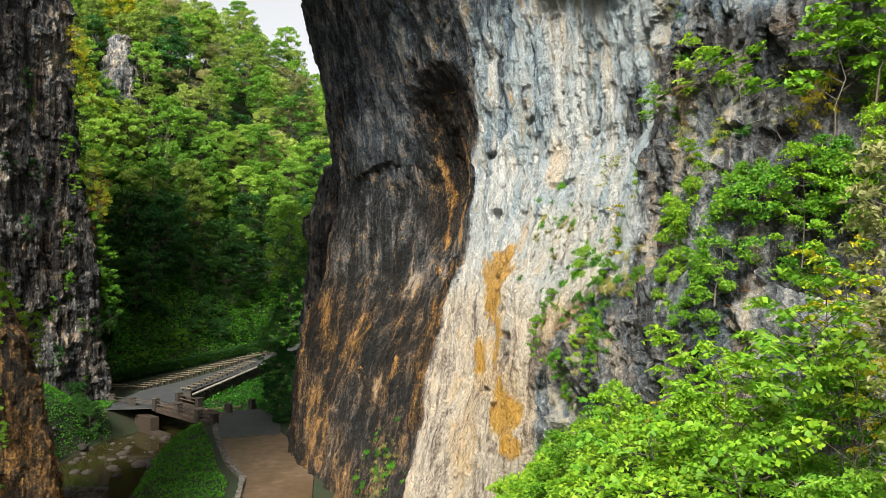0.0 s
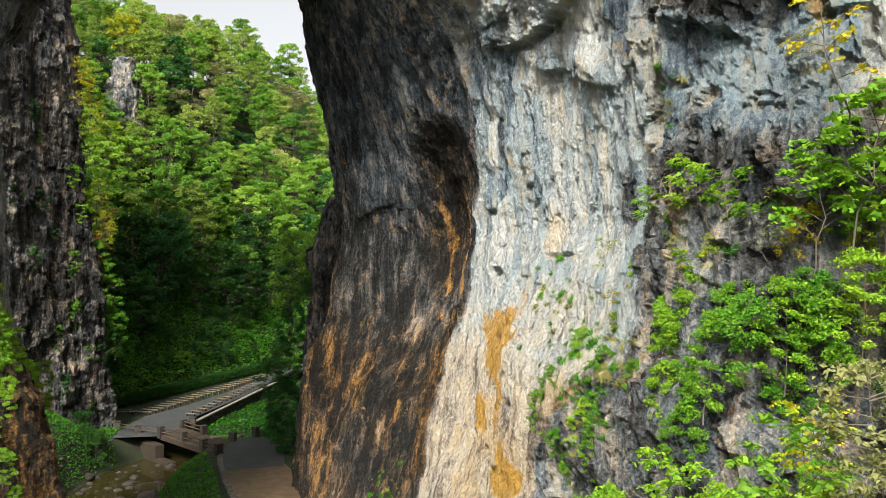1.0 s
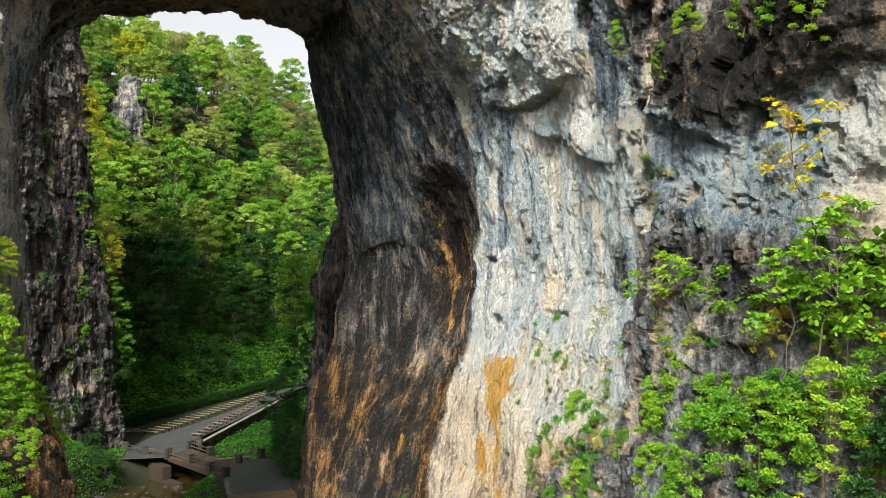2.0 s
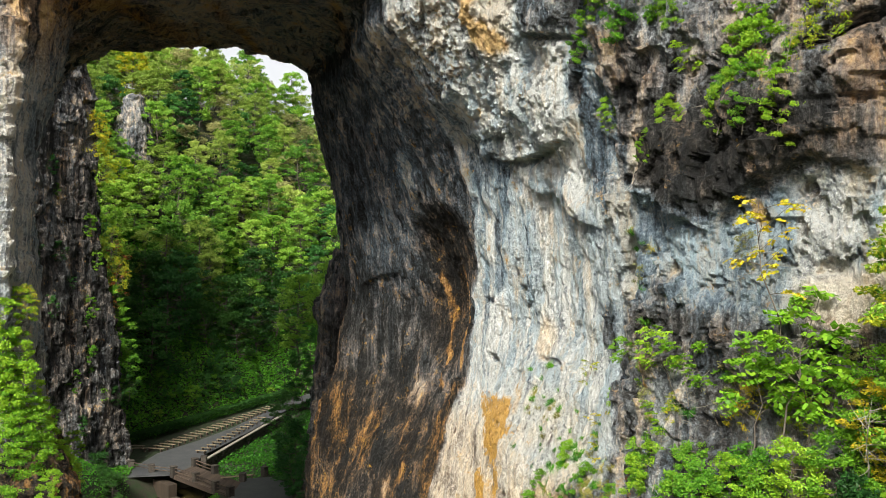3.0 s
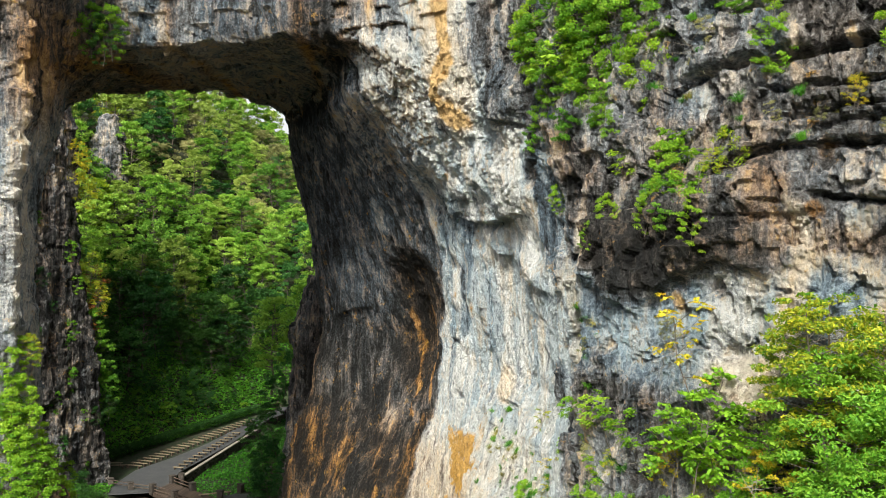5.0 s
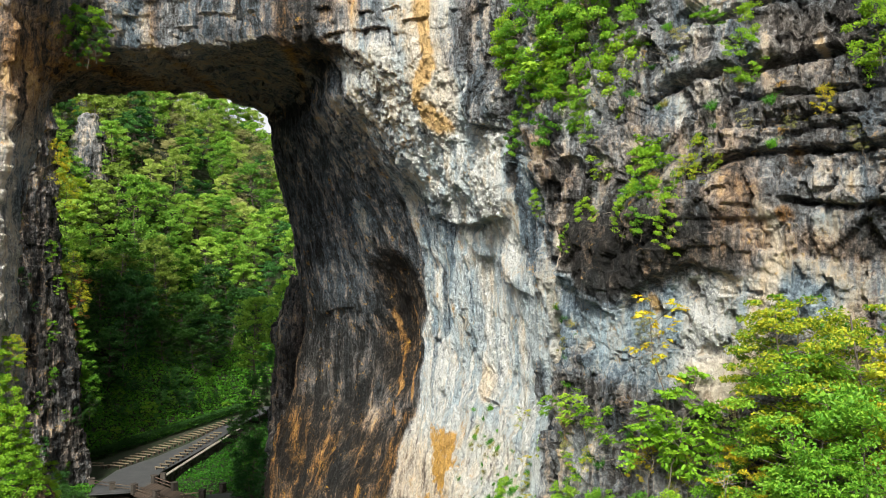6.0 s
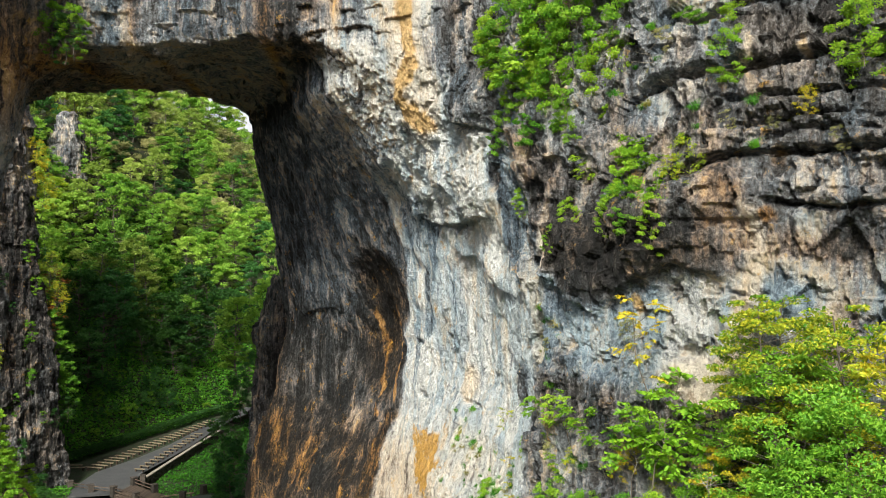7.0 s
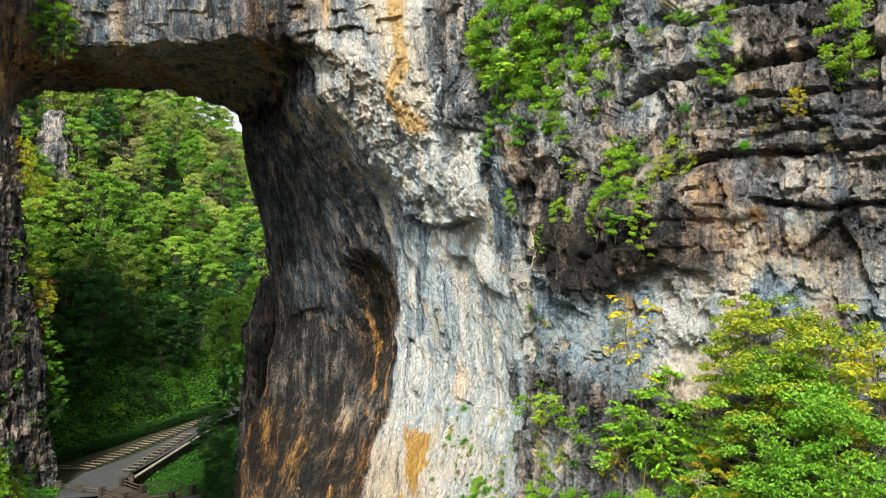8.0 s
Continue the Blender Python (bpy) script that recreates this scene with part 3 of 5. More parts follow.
def minerals(me, v, n, plain_rock=0.0):
    """Where the limestone is bleached, black, rusty, cream or lichen-grown, by its place on the wall; small holes have
    shade painted in.
    """
    w = np.stack([fbm(v, 4.0, 3, 91 + k, (1, 1, 1.5)) for k in range(2)], 1) * 2.0
    x, z0 = v[:, 0], v[:, 2]
    pale, rust, cream, lichen, slate = (np.zeros(len(v)) for _ in range(5))
    if plain_rock:
        pale += plain_rock + 0.16 * w[:, 0]
        rust += 0.06
        cream += 0.05
    else:
        right = x > -16.5
        u0 = x - v[:, 1]
        loose = np.where(u0 > -23, 0.22, 0.9)
        u, z = u0 + w[:, 0] * loose, z0 + w[:, 1] * np.where(u0 > -23, 0.25, 0.45)
        past, short = wall_bounds(u, z)
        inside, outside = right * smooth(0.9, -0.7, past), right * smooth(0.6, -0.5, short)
        face = right * (1 - inside) * (1 - outside)
        film = fbm(v, 2.6, 3, 96, (1, 1, 2.2))
        patch = fbm(v, 3.2, 3, 99, (1, 1, 1.3))
        # the pale fluted face
        pale += np.where(right, 0, 0.60 + 0.14 * smooth(17, 21, z0)) + face * (1.10 - 0.27 * smooth(20, 14, z))
        blue = run(u, z, (-45.0, 34.8, 1.1), (-47.6, 30.9, 1.4), (-48.8, 26.4, 1.0)) + 0.7 * run(u, z, (-40.5, 33.5, 0.5), (-41.8, 25.4, 0.6)) + 0.8 * run(u, z, (-51.5, 34, 0.7), (-53.6, 24, 0.8))
        slate += face * (0.7 * smooth(0.08, 0.3, film) + 0.9 * blue + area(u, z, (-56.6, 15.2, 3.4, 1.4, 0.6), (-49.5, 35.4, 6, 2.4, 0.8)))
        pale += face * (0.3 * run(u, z, (-43.6, 33.6, 0.5), (-46.4, 25.4, 0.6)) - 0.34 * blue)
        pale += face * area(u, z, (-45.9, 45.1, 2.8, 2.2, 0.3), (-51.9, 42.2, 5.5, 3.8, -0.30), (-37, 38.2, 7, 2.6, 0.12), (-27.3, 26.1, 2.0, 1.3, -0.6), (-35.3, 34.2, 4.5, 0.9, 0.15), (-31, 20.8, 5, 1.2, -0.12), (-49.5, 35.6, 5.5, 2.0, -0.34), (-53, 38, 3.5, 2.6, -0.25), (-28, 16.6, 6, 2.6, -0.5))
        cream += face * (smooth(20.5, 16.5, z) * 0.95 + area(u, z, (-38.2, 24.4, 2.4, 1.2, 1.0), (-45.9, 45.1, 2.8, 2.4, 0.4), (-35.3, 34.2, 4.5, 0.9, 0.35), (-36, 20.6, 8, 1.6, 0.5)))
        rust += face * (0.35 * smooth(0.3, 0.6, -patch) * smooth(24, 18, z) + area(u, z, (-43, 13.4, 7, 1.9, 0.45), (-49, 9.5, 3, 3.5, 0.35), (-28, 16.4, 4, 1.6, 0.7)))
        lichen += right * 1.25 * area(u, z, (-46, 18.8, 6.5, 1.3, 1.0), (-45.2, 17.2, 4.5, 1.5, 1.0), (-49.1, 13.4, 2.2, 1.2, 0.9), (-38.6, 12.7, 2.2, 0.8, 1.0), (-39, 11.2, 3.2, 0.75, 1.0), (-43, 15, 2.4, 1.4, 0.7))
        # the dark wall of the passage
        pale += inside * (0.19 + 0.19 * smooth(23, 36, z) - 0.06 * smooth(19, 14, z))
        black = run(u, z, (-75.4, 20.6, 1.4), (-77.7, 18.9, 1.6), (-78.5, 16.2, 1.8), (-77, 13, 1.8), (-75.4, 9.8, 1.9), (-72.2, 4.7, 1.3)) + 0.8 * run(u, z, (-66.5, 17.5, 1.2), (-68, 12, 1.4), (-67, 5, 1.2)) + 0.6 * run(u, z, (-86, 17, 1.0), (-87, 9, 1.2))
        ochre = run(u, z, (-70.2, 27.4, 0.5), (-68.2, 23.7, 0.55), (-68.2, 21.1, 0.5), (-66.8, 18.4, 0.8)) + run(u, z, (-62.4, 27.8, 0.6), (-60.2, 24.5, 0.7), (-60.4, 20.5, 0.6))
        amber = run(u, z, (-60.6, 19.3, 1.3), (-64.0, 15.2, 1.5), (-64.2, 11.6, 1.3), (-62.8, 7.4, 1.3))
        # den: the two broad hollows of roughen, darker and rustier than the wall around
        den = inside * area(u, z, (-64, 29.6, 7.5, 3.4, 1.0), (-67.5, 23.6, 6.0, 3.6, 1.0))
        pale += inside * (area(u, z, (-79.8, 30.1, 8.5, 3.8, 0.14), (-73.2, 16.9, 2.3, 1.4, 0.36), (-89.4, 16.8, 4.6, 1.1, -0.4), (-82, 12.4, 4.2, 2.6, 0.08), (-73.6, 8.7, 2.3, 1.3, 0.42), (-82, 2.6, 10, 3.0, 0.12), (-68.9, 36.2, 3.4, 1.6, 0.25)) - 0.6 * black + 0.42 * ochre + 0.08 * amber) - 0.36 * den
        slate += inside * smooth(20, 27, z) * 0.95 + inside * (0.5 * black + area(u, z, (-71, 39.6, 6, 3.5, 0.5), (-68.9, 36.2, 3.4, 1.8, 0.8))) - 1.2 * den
        low = inside * smooth(19.5, 13, z)
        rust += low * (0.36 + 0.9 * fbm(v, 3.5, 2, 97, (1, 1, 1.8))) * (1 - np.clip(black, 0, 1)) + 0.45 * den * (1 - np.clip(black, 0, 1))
        rust += inside * (1.5 * ochre + 1.1 * amber + area(u, z, (-92, 12.2, 5, 3.6, 0.75), (-82, 12.4, 4.2, 2.6, 0.4), (-97, 20, 4, 8, 0.5)))
        cream += inside * (0.45 * low * smooth(-0.2, 0.3, patch) + area(u, z, (-73.2, 16.9, 2.3, 1.4, 0.5), (-73.6, 8.7, 2.3, 1.3, 1.0), (-82, 2.6, 10, 3, 0.6)))
        # rusty run-off from the top of the arch, with a cream margin
        drip = right * (v[:, 1] < 52)
        rust += drip * 1.5 * run(u, z0, (-41.2, 53, 0.9), (-40.4, 47.3, 0.85), (-40.2, 45.1, 0.85), (-41.6, 43.2, 1.0), (-40.4, 41.2, 0.9))
        cream += drip * 0.8 * run(u, z, (-41.0, 53, 2.0), (-40.2, 45.1, 2.2), (-41, 41, 2.0))
        # the recess beside the buttress
        seep = right * run(u0, z, (-27.8, 38.3, 2.1), (-27.2, 35.8, 2.4), (-27.2, 33.4, 2.2), (-25.8, 31.2, 1.3))
        # the hole at u -29.5 has its shade put into the colour
        pale += outside * 0.47 + right * (area(u, z, (-37, 46.5, 1.9, 2.8, -0.5), (-32.9, 42.0, 3.0, 1.7, -0.62), (-29.5, 37.3, 1.1, 0.9, -0.6)) * (1 - outside)) + seep * (0.25 * outside - 0.5 * (1 - outside))
        slate += 1.5 * seep
        cream -= 0.8 * seep
        # right-hand cliff: bleached and seeping patches between the dark beds
        margin = right * run(u0 + 0.3 * w[:, 0], z, (-22.6, 36.2, 0.8), (-22.9, 33.6, 0.9), (-23.4, 31.8, 0.9), (-24.0, 25.5, 0.8))
        flow = run(u, z, (-5.9, 35.0, 0.7), (-5.9, 32.7, 0.7), (-7.2, 29.6, 0.8), (-8.6, 27.2, 0.9))
        under_hood = smooth(0.2, -0.4, z - overhang_line(u)) * smooth(26.6, 27.6, z)
        pale += outside * (0.40 * fbm(v, 5.0, 3, 98, (1, 1, 0.6)) + 0.42 * under_hood + 0.5 * flow + 0.06 * smooth(36.5, 38, z) - 0.24 * smooth(0.0, 0.5, z - overhang_line(u)) * smooth(36, 35, z) * within(u, -23, -8, 0.5))
        # last patch: shade of the small hole at u -10.6, as darker rock
        pale += outside * area(u, z, (-12.8, 39.4, 1.6, 0.9, 0.35), (-11.7, 39.2, 0.25, 0.8, 0.5), (-2.9, 34.3, 0.8, 0.7, 0.4), (-2.5, 34.4, 0.22, 0.6, 0.5), (-3.4, 41.0, 0.3, 0.4, 0.6), (-19, 26.6, 4, 1.9, -0.10), (-19.4, 29.4, 2.6, 1.4, 0.10), (-9.2, 28.2, 2.4, 0.9, 0.3), (-18.1, 23.3, 2, 1.5, 0.15), (-10.6, 31.6, 0.5, 0.4, -0.4))
        pale += 0.55 * margin + outside * area(u, z, (-13.4, 40.8, 1.0, 0.4, 0.2), (-9, 40.0, 2.2, 0.5, 0.22), (-1.5, 36.2, 1.6, 0.6, 0.15), (-6.4, 36.6, 0.8, 0.6, 0.2), (-21, 33, 1.0, 1.2, 0.1))
        slate += outside * (under_hood * smooth(-0.35, 0.05, film) * 1.1 * (1 - flow) + area(u, z, (-12.8, 39.4, 1.6, 0.9, 0.6), (-2.9, 34.3, 0.8, 0.7, 0.9), (0.4, 33.5, 0.8, 1.4, 0.8), (-18, 18.3, 3.6, 1.2, 0.4)))
        cream += outside * (0.4 * smooth(0.2, 0.45, patch) * smooth(22, 26, z) * (1 - under_hood) + 0.9 * flow + area(u, z, (-9.2, 28.0, 2.4, 1.0, 0.9), (-2.5, 34.4, 0.22, 0.6, 0.7), (-9, 40, 2.2, 0.5, 0.4))) + 0.75 * margin
        rust += outside * (0.38 * smooth(0.1, 0.5, -patch) + area(u, z, (-5.0, 34.7, 0.4, 0.4, 1.0), (-7.8, 35.5, 1.5, 1.1, 0.28), (-3.4, 41.0, 0.3, 0.4, 0.7), (-13.3, 31.1, 0.4, 0.45, 1.0), (-3.5, 33.0, 2.6, 1.3, 0.35), (-15.5, 33.6, 6, 1.4, 0.22), (-4.6, 37, 0.5, 0.5, 0.6), (-6.2, 31, 0.6, 2, 0.4)))
        # the span: pale front, brown underside, rusty left shoulder
        y, z = v[:, 1] + w[:, 0] * 0.9, z0 + w[:, 1] * 0.9
        span = smooth(45.5, 47.5, z0) * (x < 3)
        pale += span * (x > -16.5) * 0.25 * (y < 57) - span * 0.2 * (1 + fbm(v, 5, 2, 95))
        slate += 0.6 * (z0 > 45) * (x < -6) * smooth(0, 0.4, film)
        roof = smooth(-0.35, -0.7, n[:, 2]) * (z0 > 40) * (x < 1)
        pale = pale * (1 - roof) + roof * (0.74 + 0.2 * patch)
        rust += roof * 0.3 + 0.9 * spot(x, z0, -25.6, 46, 1.6, 4.5) + 0.5 * spot(x, z0, -5, 51, 1.0, 2)
        pale -= span * (y < 57) * (0.75 * spot(x, z0, -5.5, 49.5, 2.6, 2.6) + 0.4 * spot(x, z0, -1.5, 48.5, 1.2, 2.5))
        rust += 0.8 * spot(x, z0, -8.5, 50, 0.5, 2.5) + 0.8 * spot(x, z0, -3.2, 50.5, 0.5, 2.0) + 0.6 * spot(x, z0, -19, 51, 0.6, 2.5)
        # left pillar
        left = x < -20
        pale += left * (0.02 - 0.18 * smooth(40, 44, z0) * (x < -23) + 0.15 * w[:, 0] * 0.3)
        cream += left * 0.12
        rust += left * smooth(19, 13, z0) * 1.2
        pale += left * smooth(19, 13, z0) * 0.05 - left * 0.46 * smooth(19, 16, z0)
        slate += left * 0.9 * smooth(-0.1, 0.3, film) * smooth(18, 21, z0)
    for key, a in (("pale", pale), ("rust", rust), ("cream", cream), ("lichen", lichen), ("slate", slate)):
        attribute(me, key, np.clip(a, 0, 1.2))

v, f = rock_mesh((-40, 12, -4), (22, 97, 70), 0.4, rock_field)
mid = v[f].mean(1)
near = (mid[:, 2] > 9.2) & (mid[:, 2] < 50.8)
f = f[~(near & (((mid[:, 0] > 4.2) & (mid[:, 1] < 35.8)) | ((mid[:, 0] > -4.4) & (mid[:, 1] >= 35.8) & (mid[:, 1] < 61.4))))]
v, f = refine(v, f)
v = roughen(v, normals(v, f))
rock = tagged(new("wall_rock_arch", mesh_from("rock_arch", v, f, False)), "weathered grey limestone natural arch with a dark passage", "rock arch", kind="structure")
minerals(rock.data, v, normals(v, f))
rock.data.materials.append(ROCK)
# the cliff and the buttress that the camera passes nearest, in finer grain
solid_v, solid_f, count = [v], [f], len(v)
for name, lo, hi, step, label, category in (
        ("wall_cliff", (3.6, 12, 8.6), (22, 36.4, 51.4), 0.23, "dark bedded limestone cliff with shrubs on its ledges", "cliff"),
        ("wall_buttress", (-5.0, 35.3, 8.6), (12, 62, 51.4), 0.23, "pale fluted limestone buttress streaked blue-grey and ochre", "rock buttress")):
    v2, f2 = rock_mesh(lo, hi, step, rock_field)
    v2, f2 = refine(v2, f2)
    v2 = roughen(v2, normals(v2, f2))
    ob = tagged(new(name, mesh_from(name, v2, f2, False)), label, category, kind="structure")
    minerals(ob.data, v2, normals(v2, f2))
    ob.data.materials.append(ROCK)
    solid_v.append(v2)
    solid_f.append(f2 + count)
    count += len(v2)
rock_tree = BVHTree.FromPolygons(np.concatenate(solid_v).tolist(), np.concatenate(solid_f).tolist())


def far_left(x, y, z):
    edge = table((-5, 12, 36, 70), (84, 96, 103, 108, 112, 116, 122), ((-60, -53, -50, -46, -43, -48, -70), (-60, -53, -50.5, -47.5, -44.6, -50, -70), (-62, -55, -52, -50, -48, -54, -72), (-62, -55, -52, -51, -50, -56, -72)), z, y)
    return x[:, None, None] - edge.T[None]


def far_right(x, y, z):
    edge = table((-5, 10, 24, 30, 33), (90, 95, 98, 103, 107, 112), ((0, -13, -17, -18, -15, 0), (0, -12, -16, -17, -14, 0), (0, -9, -14.5, -15.5, -13, 0), (2, -6, -13, -14, -11, 2), (6, 6, 6, 6, 6, 6)), z, y)
    return edge.T[None] - x[:, None, None]


def outcrop(x, y, z):
    q = np.sqrt(((x[:, None, None] + 63.0) / 3.9) ** 2 + ((y[None, :, None] - 166) / 4.5) ** 2 + ((z[None, None, :] - 46) / 16) ** 2)
    return (q - 1) * 4


for name, field, lo, hi, step, label in (
        ("wall_far_cliff", far_left, (-64, 86, -5), (-40, 124, 66), 0.6, "dark streaked limestone cliff beyond the arch"),
        ("wall_far_buttress", far_right, (-24, 88, -5), (4, 114, 36), 0.6, "dark ivy-edged rock buttress behind the arch"),
        ("wall_outcrop", outcrop, (-72, 158, 28), (-55, 174, 70), 0.7, "grey rock outcrop among trees on the slope")):
    v, f = rock_mesh(lo, hi, step, field)
    v, f = refine(v, f)
    v = roughen(v, normals(v, f), False)
    ob = tagged(new(name, mesh_from(name, v, f, False)), label, "cliff", kind="structure")
    minerals(ob.data, v, normals(v, f), 0.52 if field is outcrop else 0.27)
    ob.data.materials.append(ROCK)

# ---- ground ----
PATH_LINE = ((-11.5, 40), (-11.8, 55), (-13, 66), (-14.2, 73.7), (-16.8, 79.5), (-19.2, 87), (-21.5, 93.3), (-24, 100), (-25.5, 104))
CREEK = ((-20, 175), (-23, 140), (-28, 118), (-32.6, 108), (-35.6, 100), (-36.2, 92), (-35, 84), (-32, 70), (-25, 50), (-14, 25), (-6, 0), (0, -60))


def polyline_distance(px, py, line):
    best = np.full(px.shape, 1e9)
    for (ax, ay), (bx, by) in zip(line, line[1:]):
        dx, dy = bx - ax, by - ay
        t = np.clip(((px - ax) * dx + (py - ay) * dy) / (dx * dx + dy * dy), 0, 1)
        best = np.minimum(best, np.hypot(px - ax - t * dx, py - ay - t * dy))
    return best


ROAD_DIR, ROAD_SIDE = (0.215, 0.977), (-0.977, 0.215)   # along the road, and towards the hill


def along(px, py):
    """Metres along the road from its junction, and metres towards the hill."""
    dx, dy = px + 38.0, py - 113.0
    return dx * ROAD_DIR[0] + dy * ROAD_DIR[1], dx * ROAD_SIDE[0] + dy * ROAD_SIDE[1]


def road_height(a):
    return np.clip(a, 0, 60) * 0.062


def height(px, py):
    px, py = np.asarray(px, float), np.asarray(py, float)
    a, d = along(px, py)
    flat = road_height(a) * smooth(-9, -2, d)
    up = (px + 47.9) * -0.845 + (py - 123.0) * 0.535      # metres behind the hedge
    hill = 1.3 * np.clip(up - 1.2, 0, 46) + 0.25 * np.clip(up - 48, 0, 100)
    back = 1.15 * np.clip(py - 160 + 0.25 * (px + 40), 0, 38)
    rise = np.maximum(hill * smooth(88, 112, py), back)
    right = 1.0 * np.clip(px + 19 - 0.12 * (py - 96), 0, 40) * smooth(94, 104, py)
    left = 0.8 * np.clip(-41 - px, 0, 60) * smooth(112, 96, py) * smooth(60, 75, py) + 1.1 * np.clip(-31 - px, 0, 60) * smooth(75, 60, py)
    talus = 1.25 * np.clip(px + 7 - 0.16 * (py - 20), 0, 11.5) * smooth(54, 40, py)
    h = flat + rise + right + left + talus
    pts = np.stack([px.ravel(), py.ravel(), 0 * px.ravel()], 1)
    h = h + (0.5 * fbm(pts, 12, 3, 61) + 0.25 * fbm(pts, 2.5, 2, 62)).reshape(px.shape) * smooth(2.0, 9.0, np.minimum(polyline_distance(px, py, PATH_LINE) - 2, np.where((a > -8) & (d > -5), np.maximum(up + 2, 0), 99)))
    c = polyline_distance(px, py, CREEK)
    cut = -3.7 * smooth(8.2, 3.6, c) * (0.3 + 0.7 * smooth(118, 109, py))
    return np.where(h < 6, h + cut, h)


def spread(lo, hi, step, far):
    core = np.arange(lo, hi + step, step)
    tail = step * 1.35 ** np.arange(1, 30)
    tail = np.cumsum(tail)
    tail = tail[tail < far]
    return np.concatenate([lo - tail[::-1], core, core[-1] + tail])


gx, gy = spread(-110, 30, 0.8, 3000), spread(-30, 215, 0.8, 3000)
GX, GY = np.meshgrid(gx, gy, indexing="ij")
gv = np.stack([GX.ravel(), GY.ravel(), height(GX, GY).ravel()], 1)
i0 = (np.arange(len(gx) - 1)[:, None] * len(gy) + np.arange(len(gy) - 1)[None]).ravel()
gf = np.stack([i0, i0 + len(gy), i0 + len(gy) + 1, i0 + 1], 1)
ground = tagged(new("ground", mesh_from("ground", gv, gf)), "dark soil and grass on the valley floor and slopes", "ground", kind="structure")
ground.data.materials.append(GRASS)


def ribbon(name, line, widths, z, mat, label, category, thick=0.12):
    """A flat way of some thickness along a line of (x, y); widths to the left and right."""
    bm = bmesh.new()
    pts = [Vector((*p, 0)) for p in line]
    rows = []
    for k, p in enumerate(pts):
        way = (pts[min(k + 1, len(pts) - 1)] - pts[max(k - 1, 0)]).normalized()
        side = Vector((-way.y, way.x, 0))
        zz = z(p.x, p.y)
        l, r = widths[k]
        a, b = p + side * l, p - side * r
        rows.append([bm.verts.new((a.x, a.y, zz)), bm.verts.new((b.x, b.y, zz)), bm.verts.new((b.x, b.y, zz - thick)), bm.verts.new((a.x, a.y, zz - thick))])
    for r0, r1 in zip(rows, rows[1:]):
        for k in range(4):
            bm.faces.new((r0[k], r0[(k + 1) % 4], r1[(k + 1) % 4], r1[k]))
    bm.faces.new(rows[0][::-1])
    bm.faces.new(rows[-1])
    bmesh.ops.recalc_face_normals(bm, faces=bm.faces)
    me = bpy.data.meshes.new(name)
    bm.to_mesh(me)
    me.materials.append(mat)
    return tagged(new(name, me), label, category, kind="structure")


wet = PATH_LINE[:7]
ribbon("pavement", wet, [(2.6, 2.8), (2.6, 2.8), (2.7, 2.8), (2.9, 3.0), (3.3, 3.4), (3.5, 3.8), (3.0, 3.2)], lambda x, y: 0.13, CONCRETE, "wet brown concrete footpath beside the rock", "path")
ribbon("pavement", ((-20.6, 90.5), (-21.5, 93.3), (-23.2, 98), (-24.6, 102), (-25.2, 105)), [(3.2, 3.3), (3.6, 3.7), (3.2, 4.4), (1.9, 4.2), (0.8, 2.5)], lambda x, y: 0.16, ASPHALT, "grey paved landing before the footbridge", "path")
road_line = ((-37.4, 106.5), (-38.2, 111), (-37.9, 117), (-35.6, 123.5), (-32.6, 131), (-30.6, 138.0), (-28.6, 146), (-24, 156))
ribbon("road", road_line, [(4.5, 1.8), (4.4, 3.6), (4.0, 3.0), (2.3, 2.9), (1.8, 2.2), (1.6, 1.7), (1.5, 1.7), (1.5, 1.7)], lambda x, y: float(road_height(along(x, y)[0])) + 0.14, ASPHALT, "grey asphalt road between rows of benches", "road")
wv = np.array([(-70, -40, -2.9), (30, -40, -2.9), (30, 170, -2.9), (-70, 170, -2.9)], float)
water = tagged(new("water", mesh_from("water", wv, np.array([[0, 1, 2, 3]]))), "shallow murky brown creek water", "creek", kind="structure")
water.data.materials.append(WATER)

# ---- plants ----
def part(name, data, mat, parent, label=""):
    me = data
    if isinstance(data, bmesh.types.BMesh):
        me = bpy.data.meshes.new(name)
        data.to_mesh(me)
        data.free()
    if mat is not None and not me.materials:
        me.materials.append(mat)
    ob = new(name, me)
    ob.parent = parent
    return tagged(ob, label)


def thing(name, x, y, z, label, category, group="", turn=0.0, scale=1.0):
    ob = new(name)
    ob.matrix_basis = pose(x, y, z, 0, 0, turn) @ Matrix.Scale(scale, 4)
    return tagged(ob, label, category, group)


def tubes(segments, sides=6):
    """Tapered limbs: list of (start, end, radius, radius)."""
    verts, faces = [], []
    for a, b, ra, rb in segments:
        a, b = Vector(a), Vector(b)
        q = (b - a).to_track_quat("Z", "Y")
        base = len(verts)
        for p, r in ((a, ra), (b, rb)):
            for k in range(sides):
                verts.append(p + q @ Vector((r * math.cos(2 * math.pi * k / sides), r * math.sin(2 * math.pi * k / sides), 0)))
        for k in range(sides):
            faces.append((base + k, base + (k + 1) % sides, base + sides + (k + 1) % sides, base + sides + k))
    return mesh_from("limbs", np.array([tuple(p) for p in verts]), np.array(faces))


